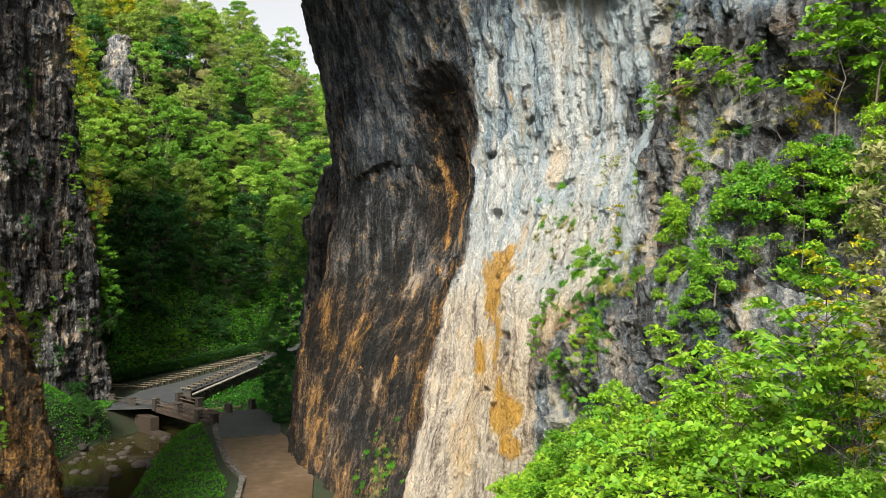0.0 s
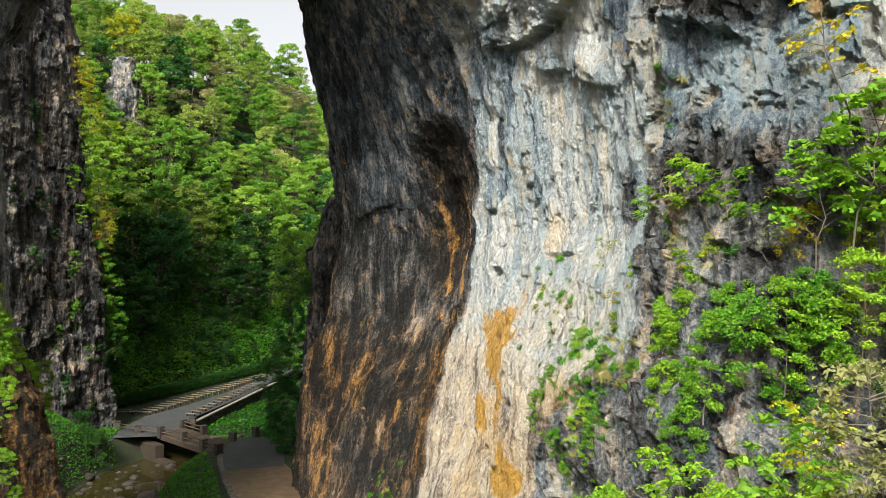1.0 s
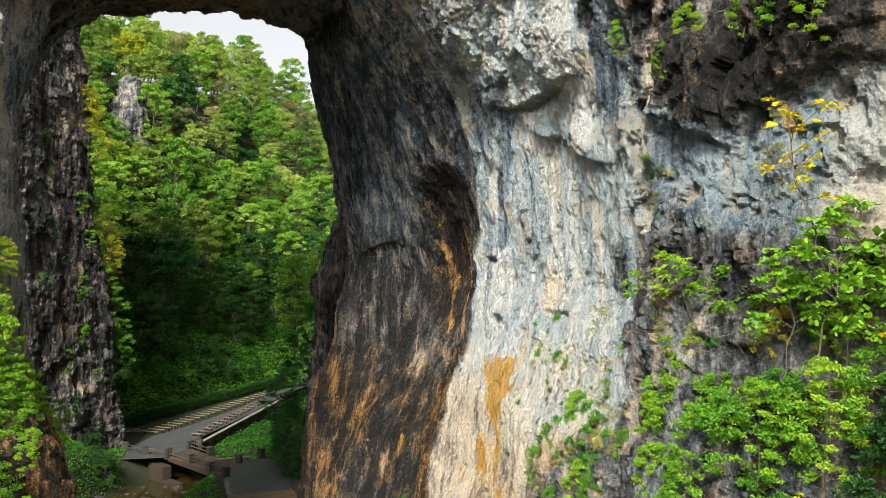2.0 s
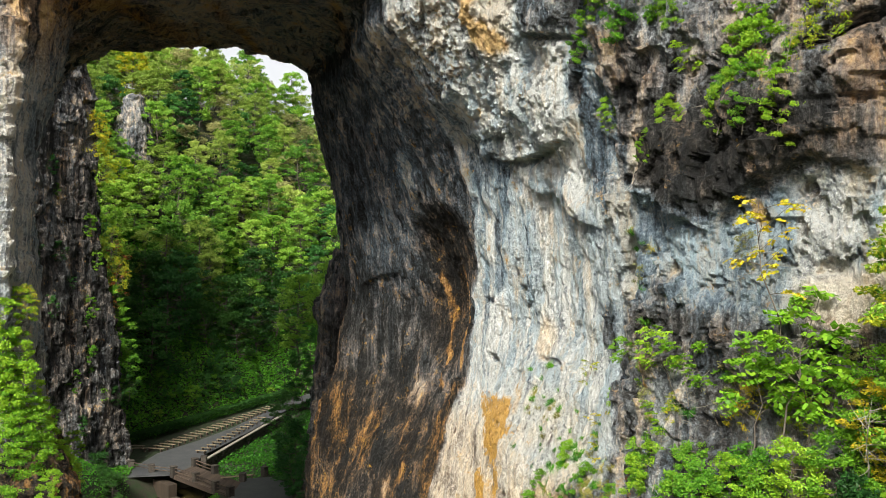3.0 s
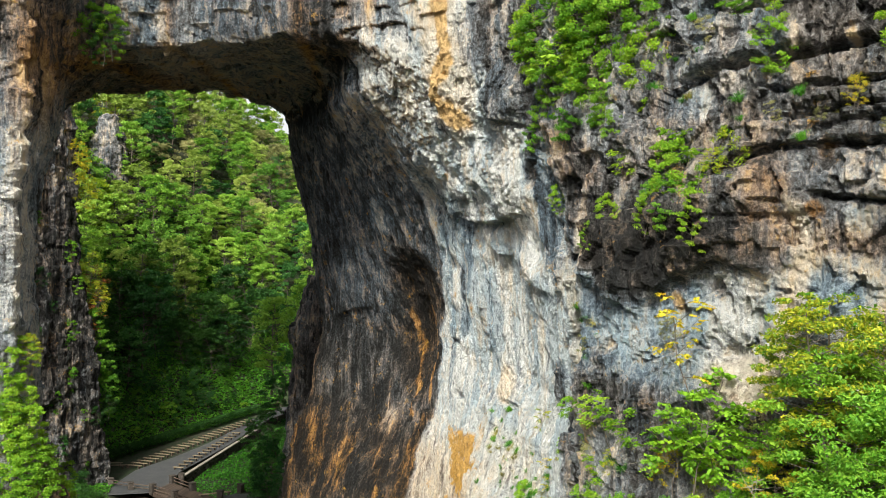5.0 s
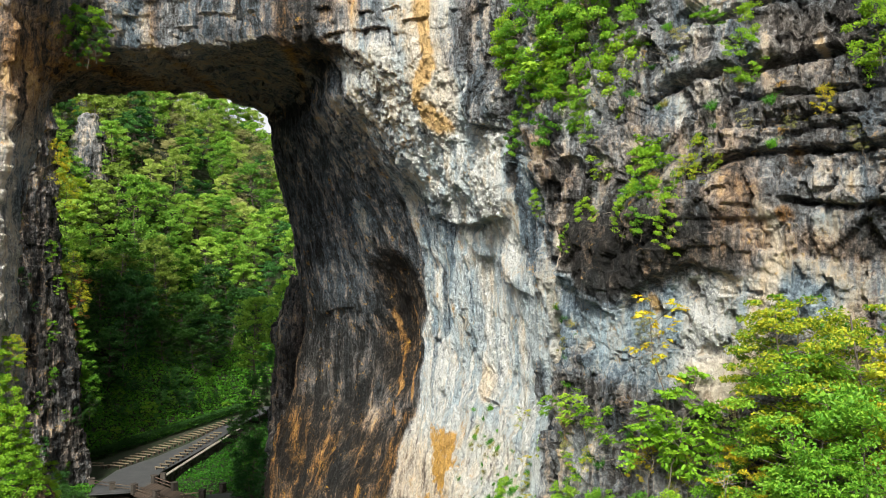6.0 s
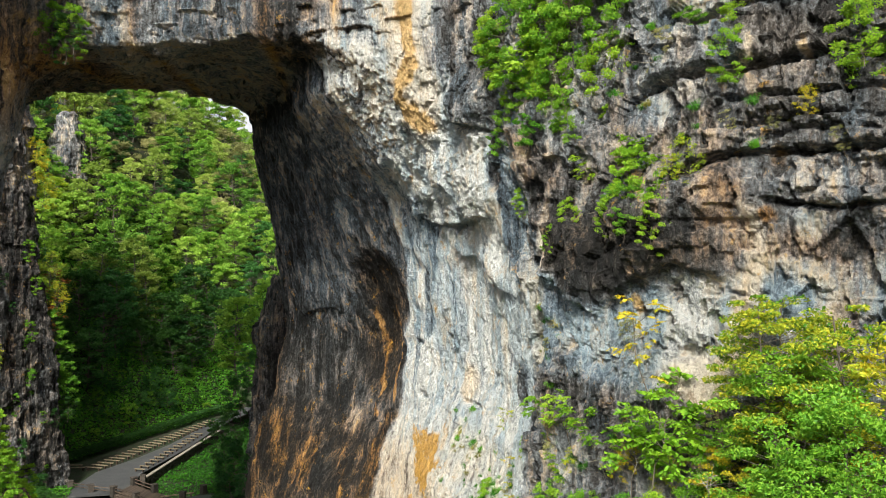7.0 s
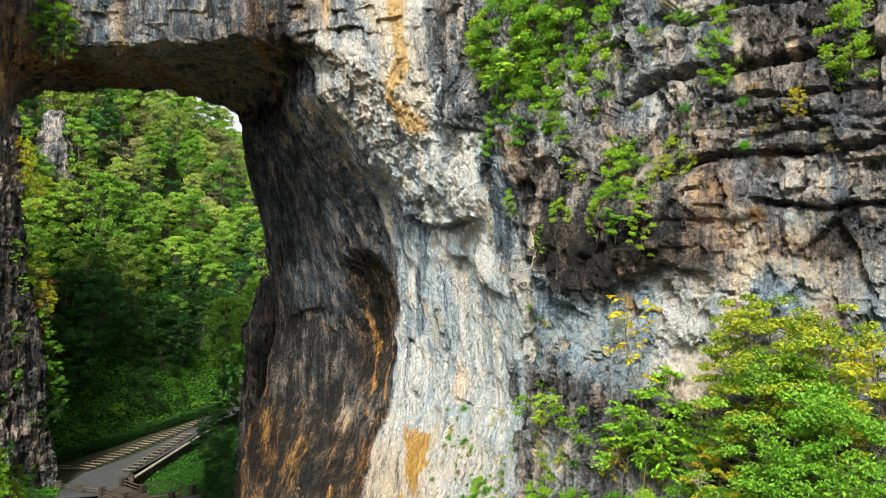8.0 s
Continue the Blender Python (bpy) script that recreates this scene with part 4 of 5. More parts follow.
def sweep(points, radii, sides=6):
    """One tapering tube through points."""
    verts, faces = [], []
    for k, (p, r) in enumerate(zip(points, radii)):
        way = points[min(k + 1, len(points) - 1)] - points[max(k - 1, 0)]
        q = way.to_track_quat("Z", "Y")
        for s in range(sides):
            verts.append(tuple(p + q @ Vector((r * math.cos(2 * math.pi * s / sides), r * math.sin(2 * math.pi * s / sides), 0))))
        if k:
            a = (k - 1) * sides
            faces += [(a + s, a + (s + 1) % sides, a + sides + (s + 1) % sides, a + sides + s) for s in range(sides)]
    return mesh_from("trunk", np.array(verts), np.array(faces))


def leaf_mesh(centres, sizes, rng, up=0.5, slim=0.55):
    """Many folded leaves, each of four triangles' worth of bent blade."""
    n = len(centres)
    nrm = rng.normal(size=(n, 3))
    nrm[:, 2] = np.abs(nrm[:, 2]) + up
    nrm /= np.linalg.norm(nrm, axis=1, keepdims=True)
    ref = rng.normal(size=(n, 3))
    a = np.cross(nrm, ref)
    a /= np.linalg.norm(a, axis=1, keepdims=True)
    b = np.cross(nrm, a)
    s = sizes[:, None]
    base, tip = centres - a * s * 0.5, centres + a * s * 0.5 - nrm * s * 0.18
    l, r = centres + b * s * slim * 0.5 + nrm * s * 0.10, centres - b * s * slim * 0.5 + nrm * s * 0.10
    v = np.stack([base, r, tip, l], 1).reshape(-1, 3)
    i = np.arange(n) * 4
    f = np.concatenate([np.stack([i, i + 1, i + 2], 1), np.stack([i, i + 2, i + 3], 1)])
    return mesh_from("crown", v, f, shade=False)


def tree_parts(seed, tall, wide, clumps, per, size, bare=0.22, flat=0.75, clump=0.22):
    """Limbs and leaf clumps of a broadleaf tree: the meshes of its trunk and its crown."""
    rng = np.random.default_rng(seed)
    segs, tops = [], []
    p, r = Vector((0, 0, -1.5)), tall * 0.016
    lean = Vector((rng.normal() * 0.08, rng.normal() * 0.08, 1))
    steps = 7
    spine = [p]
    for k in range(steps):
        q = p + (lean + Vector((rng.normal() * 0.1, rng.normal() * 0.1, 0))) * (tall * 0.92 + 1.5) / steps
        segs.append((p, q, r, r * 0.8))
        p, r = q, r * 0.8
        spine.append(p)
    centres = []
    for k in range(clumps):
        u = bare + (1 - bare) * rng.random() ** 0.8
        at = Vector((0, 0, 0))
        i = min(int(u * steps), steps - 1)
        at = spine[i].lerp(spine[i + 1], u * steps - i)
        rad = wide * (0.25 + 0.75 * math.sin(math.pi * min(1, (u - bare) / (1 - bare) * 0.85 + 0.12))) * (0.45 + 0.55 * rng.random())
        ang = rng.random() * 2 * math.pi
        end = at + Vector((rad * math.cos(ang), rad * math.sin(ang), rad * (0.15 + 0.4 * rng.random())))
        mid = at.lerp(end, 0.5) + Vector((0, 0, -0.05 * rad))
        w = max(0.012 * tall * (1.15 - u) * 0.5, 0.012)
        segs += [(at, mid, w, w * 0.7), (mid, end, w * 0.7, w * 0.3)]
        centres.append(end)
    pts = []
    for c in centres:
        k = int(per * (0.6 + 0.8 * rng.random()))
        q = rng.normal(size=(k, 3))
        q *= (rng.random((k, 1)) ** 0.4) / np.linalg.norm(q, axis=1, keepdims=True)
        q *= np.array([1, 1, flat]) * wide * clump * (1 + 0.64 * rng.random())
        pts.append(q + np.array(c))
    pts = np.concatenate(pts)
    return tubes(segs, 5), leaf_mesh(pts, size * (0.7 + 0.6 * rng.random(len(pts))), rng)


def tree_kind(name, seed, mat, label, category="tree", group="", **shape):
    limbs, crown = tree_parts(seed, **shape)
    limbs.materials.append(BARK)
    crown.materials.append(mat)
    return dict(name=name, limbs=limbs, crown=crown, label=label, category=category, group=group)


def plant(kind, x, y, z, turn=0.0, scale=1.0, tall=1.0, tip=(0, 0)):
    ob = new(kind["name"])
    ob.matrix_basis = pose(x, y, z, tip[0], tip[1], turn) @ Matrix.Diagonal((scale, scale, scale * tall, 1))
    tagged(ob, kind["label"], kind["category"], kind["group"])
    part("trunk", kind["limbs"], None, ob)
    part("crown", kind["crown"], None, ob)
    for arm in kind.get("arms", ()):
        part("branch", arm, None, ob)
    return ob


FAR = [
    tree_kind("tree", 1, LEAF_WOOD, "green broadleaf tree on the wooded slope", group="woods on the slope", tall=13, wide=4.2, clumps=72, per=37, size=0.50, flat=0.5, clump=0.165),
    tree_kind("tree", 2, LEAF_FRESH, "bright yellow-green broadleaf tree on the slope", group="woods on the slope", tall=14, wide=4.0, clumps=72, per=37, size=0.50, flat=0.5, clump=0.165),
    tree_kind("tree", 3, LEAF_DEEP, "broadleaf tree low on the slope, its green darkened for the gorge's shade", group="woods on the slope", tall=12, wide=4.4, clumps=72, per=37, size=0.50, flat=0.5, clump=0.165),
    tree_kind("tree", 4, LEAF_WOOD, "tall green tree on the wooded slope", group="woods on the slope", tall=16, wide=4.0, clumps=76, per=36, size=0.50, flat=0.5, clump=0.165),
    tree_kind("tree", 5, LEAF_YELLOW, "tree turning autumn yellow on the slope", group="woods on the slope", tall=13, wide=3.8, clumps=63, per=39, size=0.50, flat=0.5, clump=0.165),
    tree_kind("tree", 6, LEAF_PALE, "pale thinning tree high on the slope", group="woods on the slope", tall=13, wide=4.0, clumps=63, per=34, size=0.42, flat=0.5, clump=0.165),
]
FAR += [
    tree_kind("tree", 7, LEAF_TEAL, "blue-green broadleaf tree on the slope", group="woods on the slope", tall=13, wide=4.2, clumps=68, per=37, size=0.50, flat=0.5, clump=0.165),
    tree_kind("tree", 8, LEAF_OLIVE, "olive-green tree with fading leaves on the slope", group="woods on the slope", tall=14, wide=4.2, clumps=68, per=36, size=0.48, flat=0.5, clump=0.165),
]
rng = np.random.default_rng(5)
spots = []
for _ in range(6000):
    x, y = rng.uniform(-105, 8), rng.uniform(96, 228)
    a, d = along(x, y)
    h = float(height(x, y))
    up = (x + 47.9) * -0.845 + (y - 123.0) * 0.535
    if h < 2.2 or (up < 5.5 and y < 165 and x < -20) or (x > -18 and y < 108) or (x < -44 and y < 114):
        continue
    if not -0.56 * y - 2 < x < -0.09 * y + 3:
        continue
    if abs(x + 0.378 * y) < 4.0 and 157 < y < 171:      # the outcrop stands free
        continue
    if any((x - u) ** 2 + (y - w) ** 2 < 12 + 0.06 * max(y - 130, 0) for u, w in spots):
        continue
    spots.append((x, y))
    # the gorge's shade low on the slope is put into darker leaf colours
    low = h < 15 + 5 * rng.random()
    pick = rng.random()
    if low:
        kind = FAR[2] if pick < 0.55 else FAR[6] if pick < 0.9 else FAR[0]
    elif x > -0.255 * y and pick < 0.75:
        kind = FAR[5] if h > 30 and pick < 0.26 else FAR[1] if pick < 0.52 else FAR[7]
    elif h > 30 and pick < 0.8:
        kind = FAR[7] if pick < 0.34 else FAR[5] if pick < 0.46 and h > 42 else FAR[1] if pick < 0.66 else FAR[4] if pick < 0.70 else FAR[3]
    else:
        kind = (FAR[0], FAR[3], FAR[0], FAR[7], FAR[1], FAR[7], FAR[3], FAR[6])[int(pick * 8)]
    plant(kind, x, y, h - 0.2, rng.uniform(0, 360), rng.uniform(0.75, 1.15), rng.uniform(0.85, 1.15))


# ---- the way: footbridge, fences, benches, walls ----
def box(bm, centre, size, turn=0.0, bevel=0.0, jitter=0.0, rng=None):
    """A bevelled, slightly uneven block added to bm."""
    made = bmesh.ops.create_cube(bm, size=1.0)["verts"]
    for q in made:
        q.co = Vector((q.co.x * size[0], q.co.y * size[1], q.co.z * size[2]))
        if jitter:
            q.co += Vector(rng.normal(size=3) * jitter)
    if bevel:
        edges = list({e for q in made for e in q.link_edges})
        made = list({q for fc in bmesh.ops.bevel(bm, geom=edges, offset=bevel, segments=1, affect="EDGES")["faces"] for q in fc.verts} | {q for q in made if q.is_valid})
    m = pose(*centre, 0, 0, turn)
    for q in made:
        q.co = m @ q.co


def block(name, centre, size, mat, parent, turn=0.0, bevel=0.02, jitter=0.0, rng=None, label=""):
    bm = bmesh.new()
    box(bm, (0, 0, 0), size, 0, bevel, jitter, rng)
    ob = part(name, bm, mat, parent, label)
    ob.matrix_basis = pose(*centre, 0, 0, turn)
    return ob


def bar(name, a, b, wide, tall, mat, parent):
    a, b = Vector(a), Vector(b)
    bm = bmesh.new()
    box(bm, (0, 0, 0), ((b - a).length, wide, tall), 0, 0.015)
    ob = part(name, bm, mat, parent)
    way = (b - a).normalized()
    q = way.to_track_quat("X", "Z")
    ob.matrix_basis = Matrix.Translation((a + b) / 2) @ q.to_matrix().to_4x4()
    return ob


rg = np.random.default_rng(3)
POSTS = ((-25.9, 96.6), (-28.4, 99.2), (-32.0, 103.2), (-35.9, 106.6), (-39.4, 108.2), (-42.9, 110.3))


def stone_post(name, x, y, z, parent, turn, tall=1.35):
    body = block(name, (x, y, z + tall / 2 - 0.2), (0.74, 0.74, tall + 0.1), STONE_DARK, parent, turn, 0.05, 0.02, rg)
    block("cap", (0, 0, tall / 2 + 0.09), (0.84, 0.84, 0.14), STONE_DARK, body, 0, 0.03, 0.01, rg)
    return body


bridge = thing("footbridge", -31, 103, 0, "timber footbridge with dark stone posts across the creek", "bridge")
origin = Vector((-31, 103, 0))


def rel(x, y, z):
    return (x - origin.x, y - origin.y, z)


far_rail = ((-26.4, 102.9), (-30.6, 107.0), (-34.4, 111.0))
near_a, near_b = Vector((-25.9, 96.6, 0)), Vector((-35.9, 106.6, 0))
far_a, far_b = Vector((-26.2, 102.8, 0)), Vector((-34.6, 111.2, 0))
turn = math.degrees(math.atan2(10, -10))
count = 44
for k in range(count):                              # deck boards lie across the bridge
    u = (k + 0.5) / count
    a, b = near_a.lerp(near_b, u), far_a.lerp(far_b, u)
    bar("plank", rel(a.x, a.y, 0.20), rel(b.x, b.y, 0.20), 0.29, 0.07, WOOD, bridge)
for a, b in ((near_a, near_b), (far_a, far_b)):
    bar("beam", rel(a.x, a.y, -0.12), rel(b.x, b.y, -0.12), 0.3, 0.5, WOOD, bridge)
for x, y in POSTS[:4]:
    stone_post("post", *rel(x, y, 0.05), bridge, turn)
for x, y in far_rail[1:]:
    stone_post("post", *rel(x, y, 0.05), bridge, turn)
for line in (POSTS[:4], far_rail[1:]):
    for (ax, ay), (bx, by) in zip(line, line[1:]):
        for z in (0.62, 1.08):
            bar("rail", rel(ax, ay, z), rel(bx, by, z), 0.09, 0.12, WOOD, bridge)
block("abutment", rel(-37.2, 107.0, -2.0), (1.2, 4.4, 2.4), CONCRETE_OLD, bridge, turn + 90, 0.06)
block("abutment", rel(-25.6, 97.6, -1.8), (1.6, 6.2, 3.0), CONCRETE_OLD, bridge, turn + 90, 0.06)
block("footing", rel(-34.6, 104.4, -2.7), (1.2, 3.4, 0.5), CONCRETE_OLD, bridge, turn + 90, 0.05)

fence = thing("fence", -39.4, 108.2, 0, "low rail fence with dark stone posts beside the road", "fence")
origin = Vector((-39.4, 108.2, 0))
for x, y in POSTS[4:]:
    stone_post("post", *rel(x, y, 0.05), fence, 30, 1.2)
for (ax, ay), (bx, by) in zip(POSTS[3:], POSTS[4:]):
    for z in (0.55, 0.95):
        bar("rail", rel(ax, ay, z), rel(bx, by, z), 0.08, 0.10, WOOD, fence)
for x, y in ((-33.6, 112.6), (-26.0, 103.4), (-23.9, 106.6)):
    ob = thing("bollard", x, y, 0.1, "squat dark stone post at the path's edge", "post", "stone posts by the path")
    stone_post("shaft", 0, 0, 0, ob, rg.uniform(0, 90), 1.2)
ob = thing("timber_rail", -26.5, 104.4, 0.1, "pale timber rail lying between two posts", "rail")
bar("rail", (-2.4, -0.8, 0.45), (1.6, 0.7, 0.5), 0.16, 0.16, WOOD_PALE, ob)
block("support", (-2.0, -0.7, 0.2), (0.25, 0.25, 0.5), WOOD, ob)
block("support", (1.3, 0.6, 0.2), (0.25, 0.25, 0.5), WOOD, ob)


def bench_parts(long):
    ob = new("bench")
    tagged(ob, "weathered backless plank bench beside the road", "bench", "benches along the road")
    for y in (-0.12, 0.12):
        block("plank", (0, y, 0.46), (long, 0.2, 0.07), WOOD_PALE, ob, 0, 0.012, 0.004, rg)
    for x in (-long * 0.36, long * 0.36):
        block("leg", (x, 0, 0.16), (0.16, 0.36, 0.56), WOOD, ob, 0, 0.015)
    return ob


bench = bench_parts(2.7)
rows = [(Vector((-43.9, 119.5)).lerp(Vector((-31.0, 145.5)), k / 23), Vector((-41.2, 118.6)).lerp(Vector((-29.3, 144.0)), k / 23)) for k in range(24)]
rows += [(Vector((-47.6, 120.6)), Vector((-44.6, 120.4))), (Vector((-46.4, 119.2)), Vector((-43.8, 119.3)))]
rows += [(Vector((-36.2, 117.8)).lerp(Vector((-31.4, 136.5)), k / 13), Vector((-34.6, 117.3)).lerp(Vector((-29.9, 136.2)), k / 13)) for k in range(14)]
for k, (a, b) in enumerate(rows):
    c, w = (a + b) / 2, b - a
    z = float(road_height(along(c.x, c.y)[0])) + 0.06
    m = pose(c.x, c.y, z, 0, 0, math.degrees(math.atan2(w.y, w.x)) + rg.normal() * 1.5)
    short = Matrix.Diagonal((w.length / 2.7, 1, 1, 1))
    if k == 0:
        bench.matrix_basis = m @ short
    else:
        copy_thing(bench, m).scale = (w.length / 2.7, 1, 1)

ob = thing("lectern_box", -47.3, 118.4, 0.1, "brown wooden box with a pale sloping top by the benches", "box", turn=12)
block("body", (0, 0, 0.5), (2.2, 1.1, 1.0), WOOD, ob, 0, 0.03)
block("lid", (0, 0, 1.04), (2.4, 1.3, 0.09), WOOD_PALE, ob, 0, 0.02, label="pale flat top board")
block("plinth", (0, 0, 0.05), (2.6, 1.5, 0.2), STONE_DARK, ob, 0, 0.02)


# retaining wall of rubble stone along the road, with a pale coping
def rubble(name, a, b, base_a, base_b, top_a, top_b, size, seed, thick=0.5):
    """Rubble courses between two ends: one mesh of many uneven stones."""
    r = np.random.default_rng(seed)
    a, b = Vector(a), Vector(b)
    long = (b - a).length
    way = (b - a) / long
    side = Vector((-way.y, way.x))
    V, Fc = [], []
    cube = np.array([(-1, -1, -1), (1, -1, -1), (1, 1, -1), (-1, 1, -1), (-1, -1, 1), (1, -1, 1), (1, 1, 1), (-1, 1, 1)]) * 0.5
    quads = np.array([(0, 3, 2, 1), (4, 5, 6, 7), (0, 1, 5, 4), (1, 2, 6, 5), (2, 3, 7, 6), (3, 0, 4, 7)])
    u = 0.0
    while u < long:
        w = size * r.uniform(0.8, 1.7)
        k = min((u + w / 2) / long, 1)
        lo, hi = base_a + (base_b - base_a) * k, top_a + (top_b - top_a) * k
        z = lo
        while z < hi:
            h = min(size * r.uniform(0.5, 0.95), hi - z + 0.02)
            p = a + way * (u + w / 2 + r.normal() * 0.08)
            c = cube * np.array([w - 0.05, thick + r.normal() * 0.06, h - 0.045]) + r.normal(size=(8, 3)) * 0.025
            q = np.stack([p.x + c[:, 0] * way.x + c[:, 1] * side.x, p.y + c[:, 0] * way.y + c[:, 1] * side.y, z + h / 2 + c[:, 2]], 1)
            Fc.append(quads + 8 * len(V))
            V.append(q)
            z += h
        u += w
    return mesh_from(name, np.concatenate(V), np.concatenate(Fc), shade=False)


WALL_STONE = STONE_DARK
wall = tagged(new("retaining_wall"), "rubble stone retaining wall with a pale coping", "wall", kind="structure")
tagged(part("stone", rubble("stone", (-33.9, 113.6), (-27.6, 140), -2.6, -1.4, 0.25, 1.8, 0.6, 4), WALL_STONE, wall), kind="stuff")
for k in range(13):
    a, b = Vector((-33.9, 113.6, 0.36)).lerp(Vector((-27.6, 140, 1.9)), k / 13), Vector((-33.9, 113.6, 0.36)).lerp(Vector((-27.6, 140, 1.9)), (k + 0.985) / 13)
    bar("coping", a, b, 0.55, 0.16, CONCRETE_PALE, wall)

kerb = tagged(new("kerb_wall"), "low rubble stone kerb between the path and the creek bank", "kerb", kind="structure")
edge = ((-25.4, 95.6), (-24.9, 93.3), (-22.9, 87.0), (-20.1, 79.5), (-17.3, 73.7), (-16.0, 66), (-14.8, 55))
for k, (a, b) in enumerate(zip(edge, edge[1:])):
    tagged(part("stone", rubble("stone", a, b, -0.9, -0.9, 0.42, 0.42, 0.55, 20 + k, 0.45), STONE, kerb), kind="stuff")

# hedge behind the benches, and leaves over the slopes
def carpet(name, pts, size, mat, label, category, seed, up=0.8):
    r = np.random.default_rng(seed)
    me = leaf_mesh(pts, size * (0.6 + 0.8 * r.random(len(pts))), r, up, 0.7)
    me.materials.append(mat)
    return tagged(new(name, me), label, category, kind="stuff")


def on_ground(n, seed, x0, x1, y0, y1, keep, lift, clump=1.5, gap=-2.0):
    r = np.random.default_rng(seed)
    x, y = r.uniform(x0, x1, n), r.uniform(y0, y1, n)
    h = height(x, y)
    p = np.stack([x, y, h], 1)
    ok = keep(x, y, h) & (fbm(np.stack([x, y, 0 * x], 1), 2.2, 2, seed + 50) > gap)
    p = p[ok]
    tuft = 0.5 + 0.5 * fbm(p * np.array((1, 1, 0)), clump, 2, seed + 100)
    p[:, 2] += lift * tuft * (0.2 + 0.8 * r.random(len(p))) + 0.03
    return p


def behind(x, y):
    return (x + 47.9) * -0.845 + (y - 123.0) * 0.535


def off_road(x, y):
    return (polyline_distance(x, y, PATH_LINE) > 4.2) & (polyline_distance(x, y, road_line) > 4.2)


pts = on_ground(120000, 201, -75, -18, 108, 175, lambda x, y, h: (behind(x, y) > 0.3) & (behind(x, y) < 26), 1.3, 3.0)
carpet("undergrowth", pts, 0.48, IVY, "dense green undergrowth and creepers below the woods", "undergrowth", 1)
pts = on_ground(30000, 202, -33, -8, 104, 150, lambda x, y, h: (polyline_distance(x, y, PATH_LINE) > 3.5) & (x > -33.6 + (y - 113.6) * 0.239) & (h > -2.7), 0.9, 2.0)
carpet("bank_plants", pts, 0.34, BANK, "low green plants in the bed below the road wall", "ground cover", 2)
pts = on_ground(90000, 203, -62, -12, 58, 112, lambda x, y, h: off_road(x, y) & (h > -2.7) & (x < -14.5 - (y - 55) * 0.22) & ((y < 105.5) | (x < -36.4)), 0.55, 1.2, -0.5)
carpet("bank_grass", pts, 0.22, BANK, "lush green grass and weeds on the creek bank", "grass", 3)
r = np.random.default_rng(9)
u = r.random(16000)
hx, hy = np.interp(u, (0, 0.45, 1), (-47.6, -40.9, -29.5)), np.interp(u, (0, 0.45, 1), (122.4, 133.6, 152))
off = r.uniform(-0.8, 0.8, len(u))
hz = road_height(along(hx, hy)[0]) + r.random(len(u)) ** 0.5 * 1.7
keep = (np.abs(off) > 0.45) | (hz > road_height(along(hx, hy)[0]) + 1.2)
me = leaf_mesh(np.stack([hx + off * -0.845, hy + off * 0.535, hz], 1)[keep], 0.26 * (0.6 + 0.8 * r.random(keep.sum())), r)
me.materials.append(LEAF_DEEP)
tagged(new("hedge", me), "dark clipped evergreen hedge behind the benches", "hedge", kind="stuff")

# boulders and cobbles in the creek
def boulder_mesh(seed):
    bm = bmesh.new()
    bmesh.ops.create_icosphere(bm, subdivisions=3, radius=1)
    for q in bm.verts:
        k = 1 + 0.35 * noise.noise(q.co * 1.1 + Vector((seed * 9, 0, 0))) + 0.12 * noise.noise(q.co * 3.1 + Vector((seed * 5, 3, 0)))
        q.co = Vector((q.co.x * 1.2, q.co.y, q.co.z * 0.62)) * k
    me = bpy.data.meshes.new("boulder")
    bm.to_mesh(me)
    bm.free()
    me.materials.append(STONE_DARK)
    return me


boulders = [boulder_mesh(k) for k in range(5)]
r = np.random.default_rng(12)
made = 0
while made < 300:
    x, y = r.uniform(-47, -22), r.uniform(56, 104)
    c = float(polyline_distance(np.array([x]), np.array([y]), CREEK)[0])
    if c > 7 or r.random() < c * 0.1:
        continue
    s = 0.14 + 0.6 * r.random() ** 4
    ob = new("boulder", boulders[made % 5])
    ob.matrix_basis = pose(x, y, max(float(height(x, y)), -3.05) + 0.12 * s, r.uniform(-15, 15), r.uniform(-15, 15), r.uniform(0, 360)) @ Matrix.Scale(s, 4)
    tagged(ob, "grey water-worn limestone boulder in the creek bed", "boulder", "boulders in the creek")
    made += 1


# ---- plants on the rock and in front of it ----
def wall_x(y, z):
    """Where the right-hand wall's surface stands at that depth and height."""
    hit = rock_tree.ray_cast(Vector((-12.0, y, z)), Vector((1, 0, 0)))[0]
    return hit.x if hit else float(table(CLIFF_Z, CLIFF_Y, CLIFF_X, np.array([z], float), np.array([y], float))[0, 0])


def frond(at, way, drop, long, pairs, rng):
    """One feathered leaf: leaflet centres, axes and sizes along a drooping stalk."""
    way = way / np.linalg.norm(way)
    side = np.cross(way, (0, 0, 1.0))
    side /= np.linalg.norm(side) + 1e-6
    quads = []
    for k in range(pairs):
        u = (k + 1) / pairs
        p = at + way * long * u + np.array((0, 0, -drop * long * u * u))
        for s in (-1, 1):
            l = long * 0.34 * (1 - 0.5 * abs(u - 0.45)) * (0.85 + 0.3 * rng.random())
            d = side * s + way * 0.45 + np.array((0, 0, -0.1 - 0.75 * rng.random()))
            d /= np.linalg.norm(d)
            w = way * l * 0.34 + np.array((0, 0, 0.22 * l * rng.normal()))
            quads.append((p, p + d * l * 0.5 + w, p + d * l, p + d * l * 0.5 - w))
    return quads


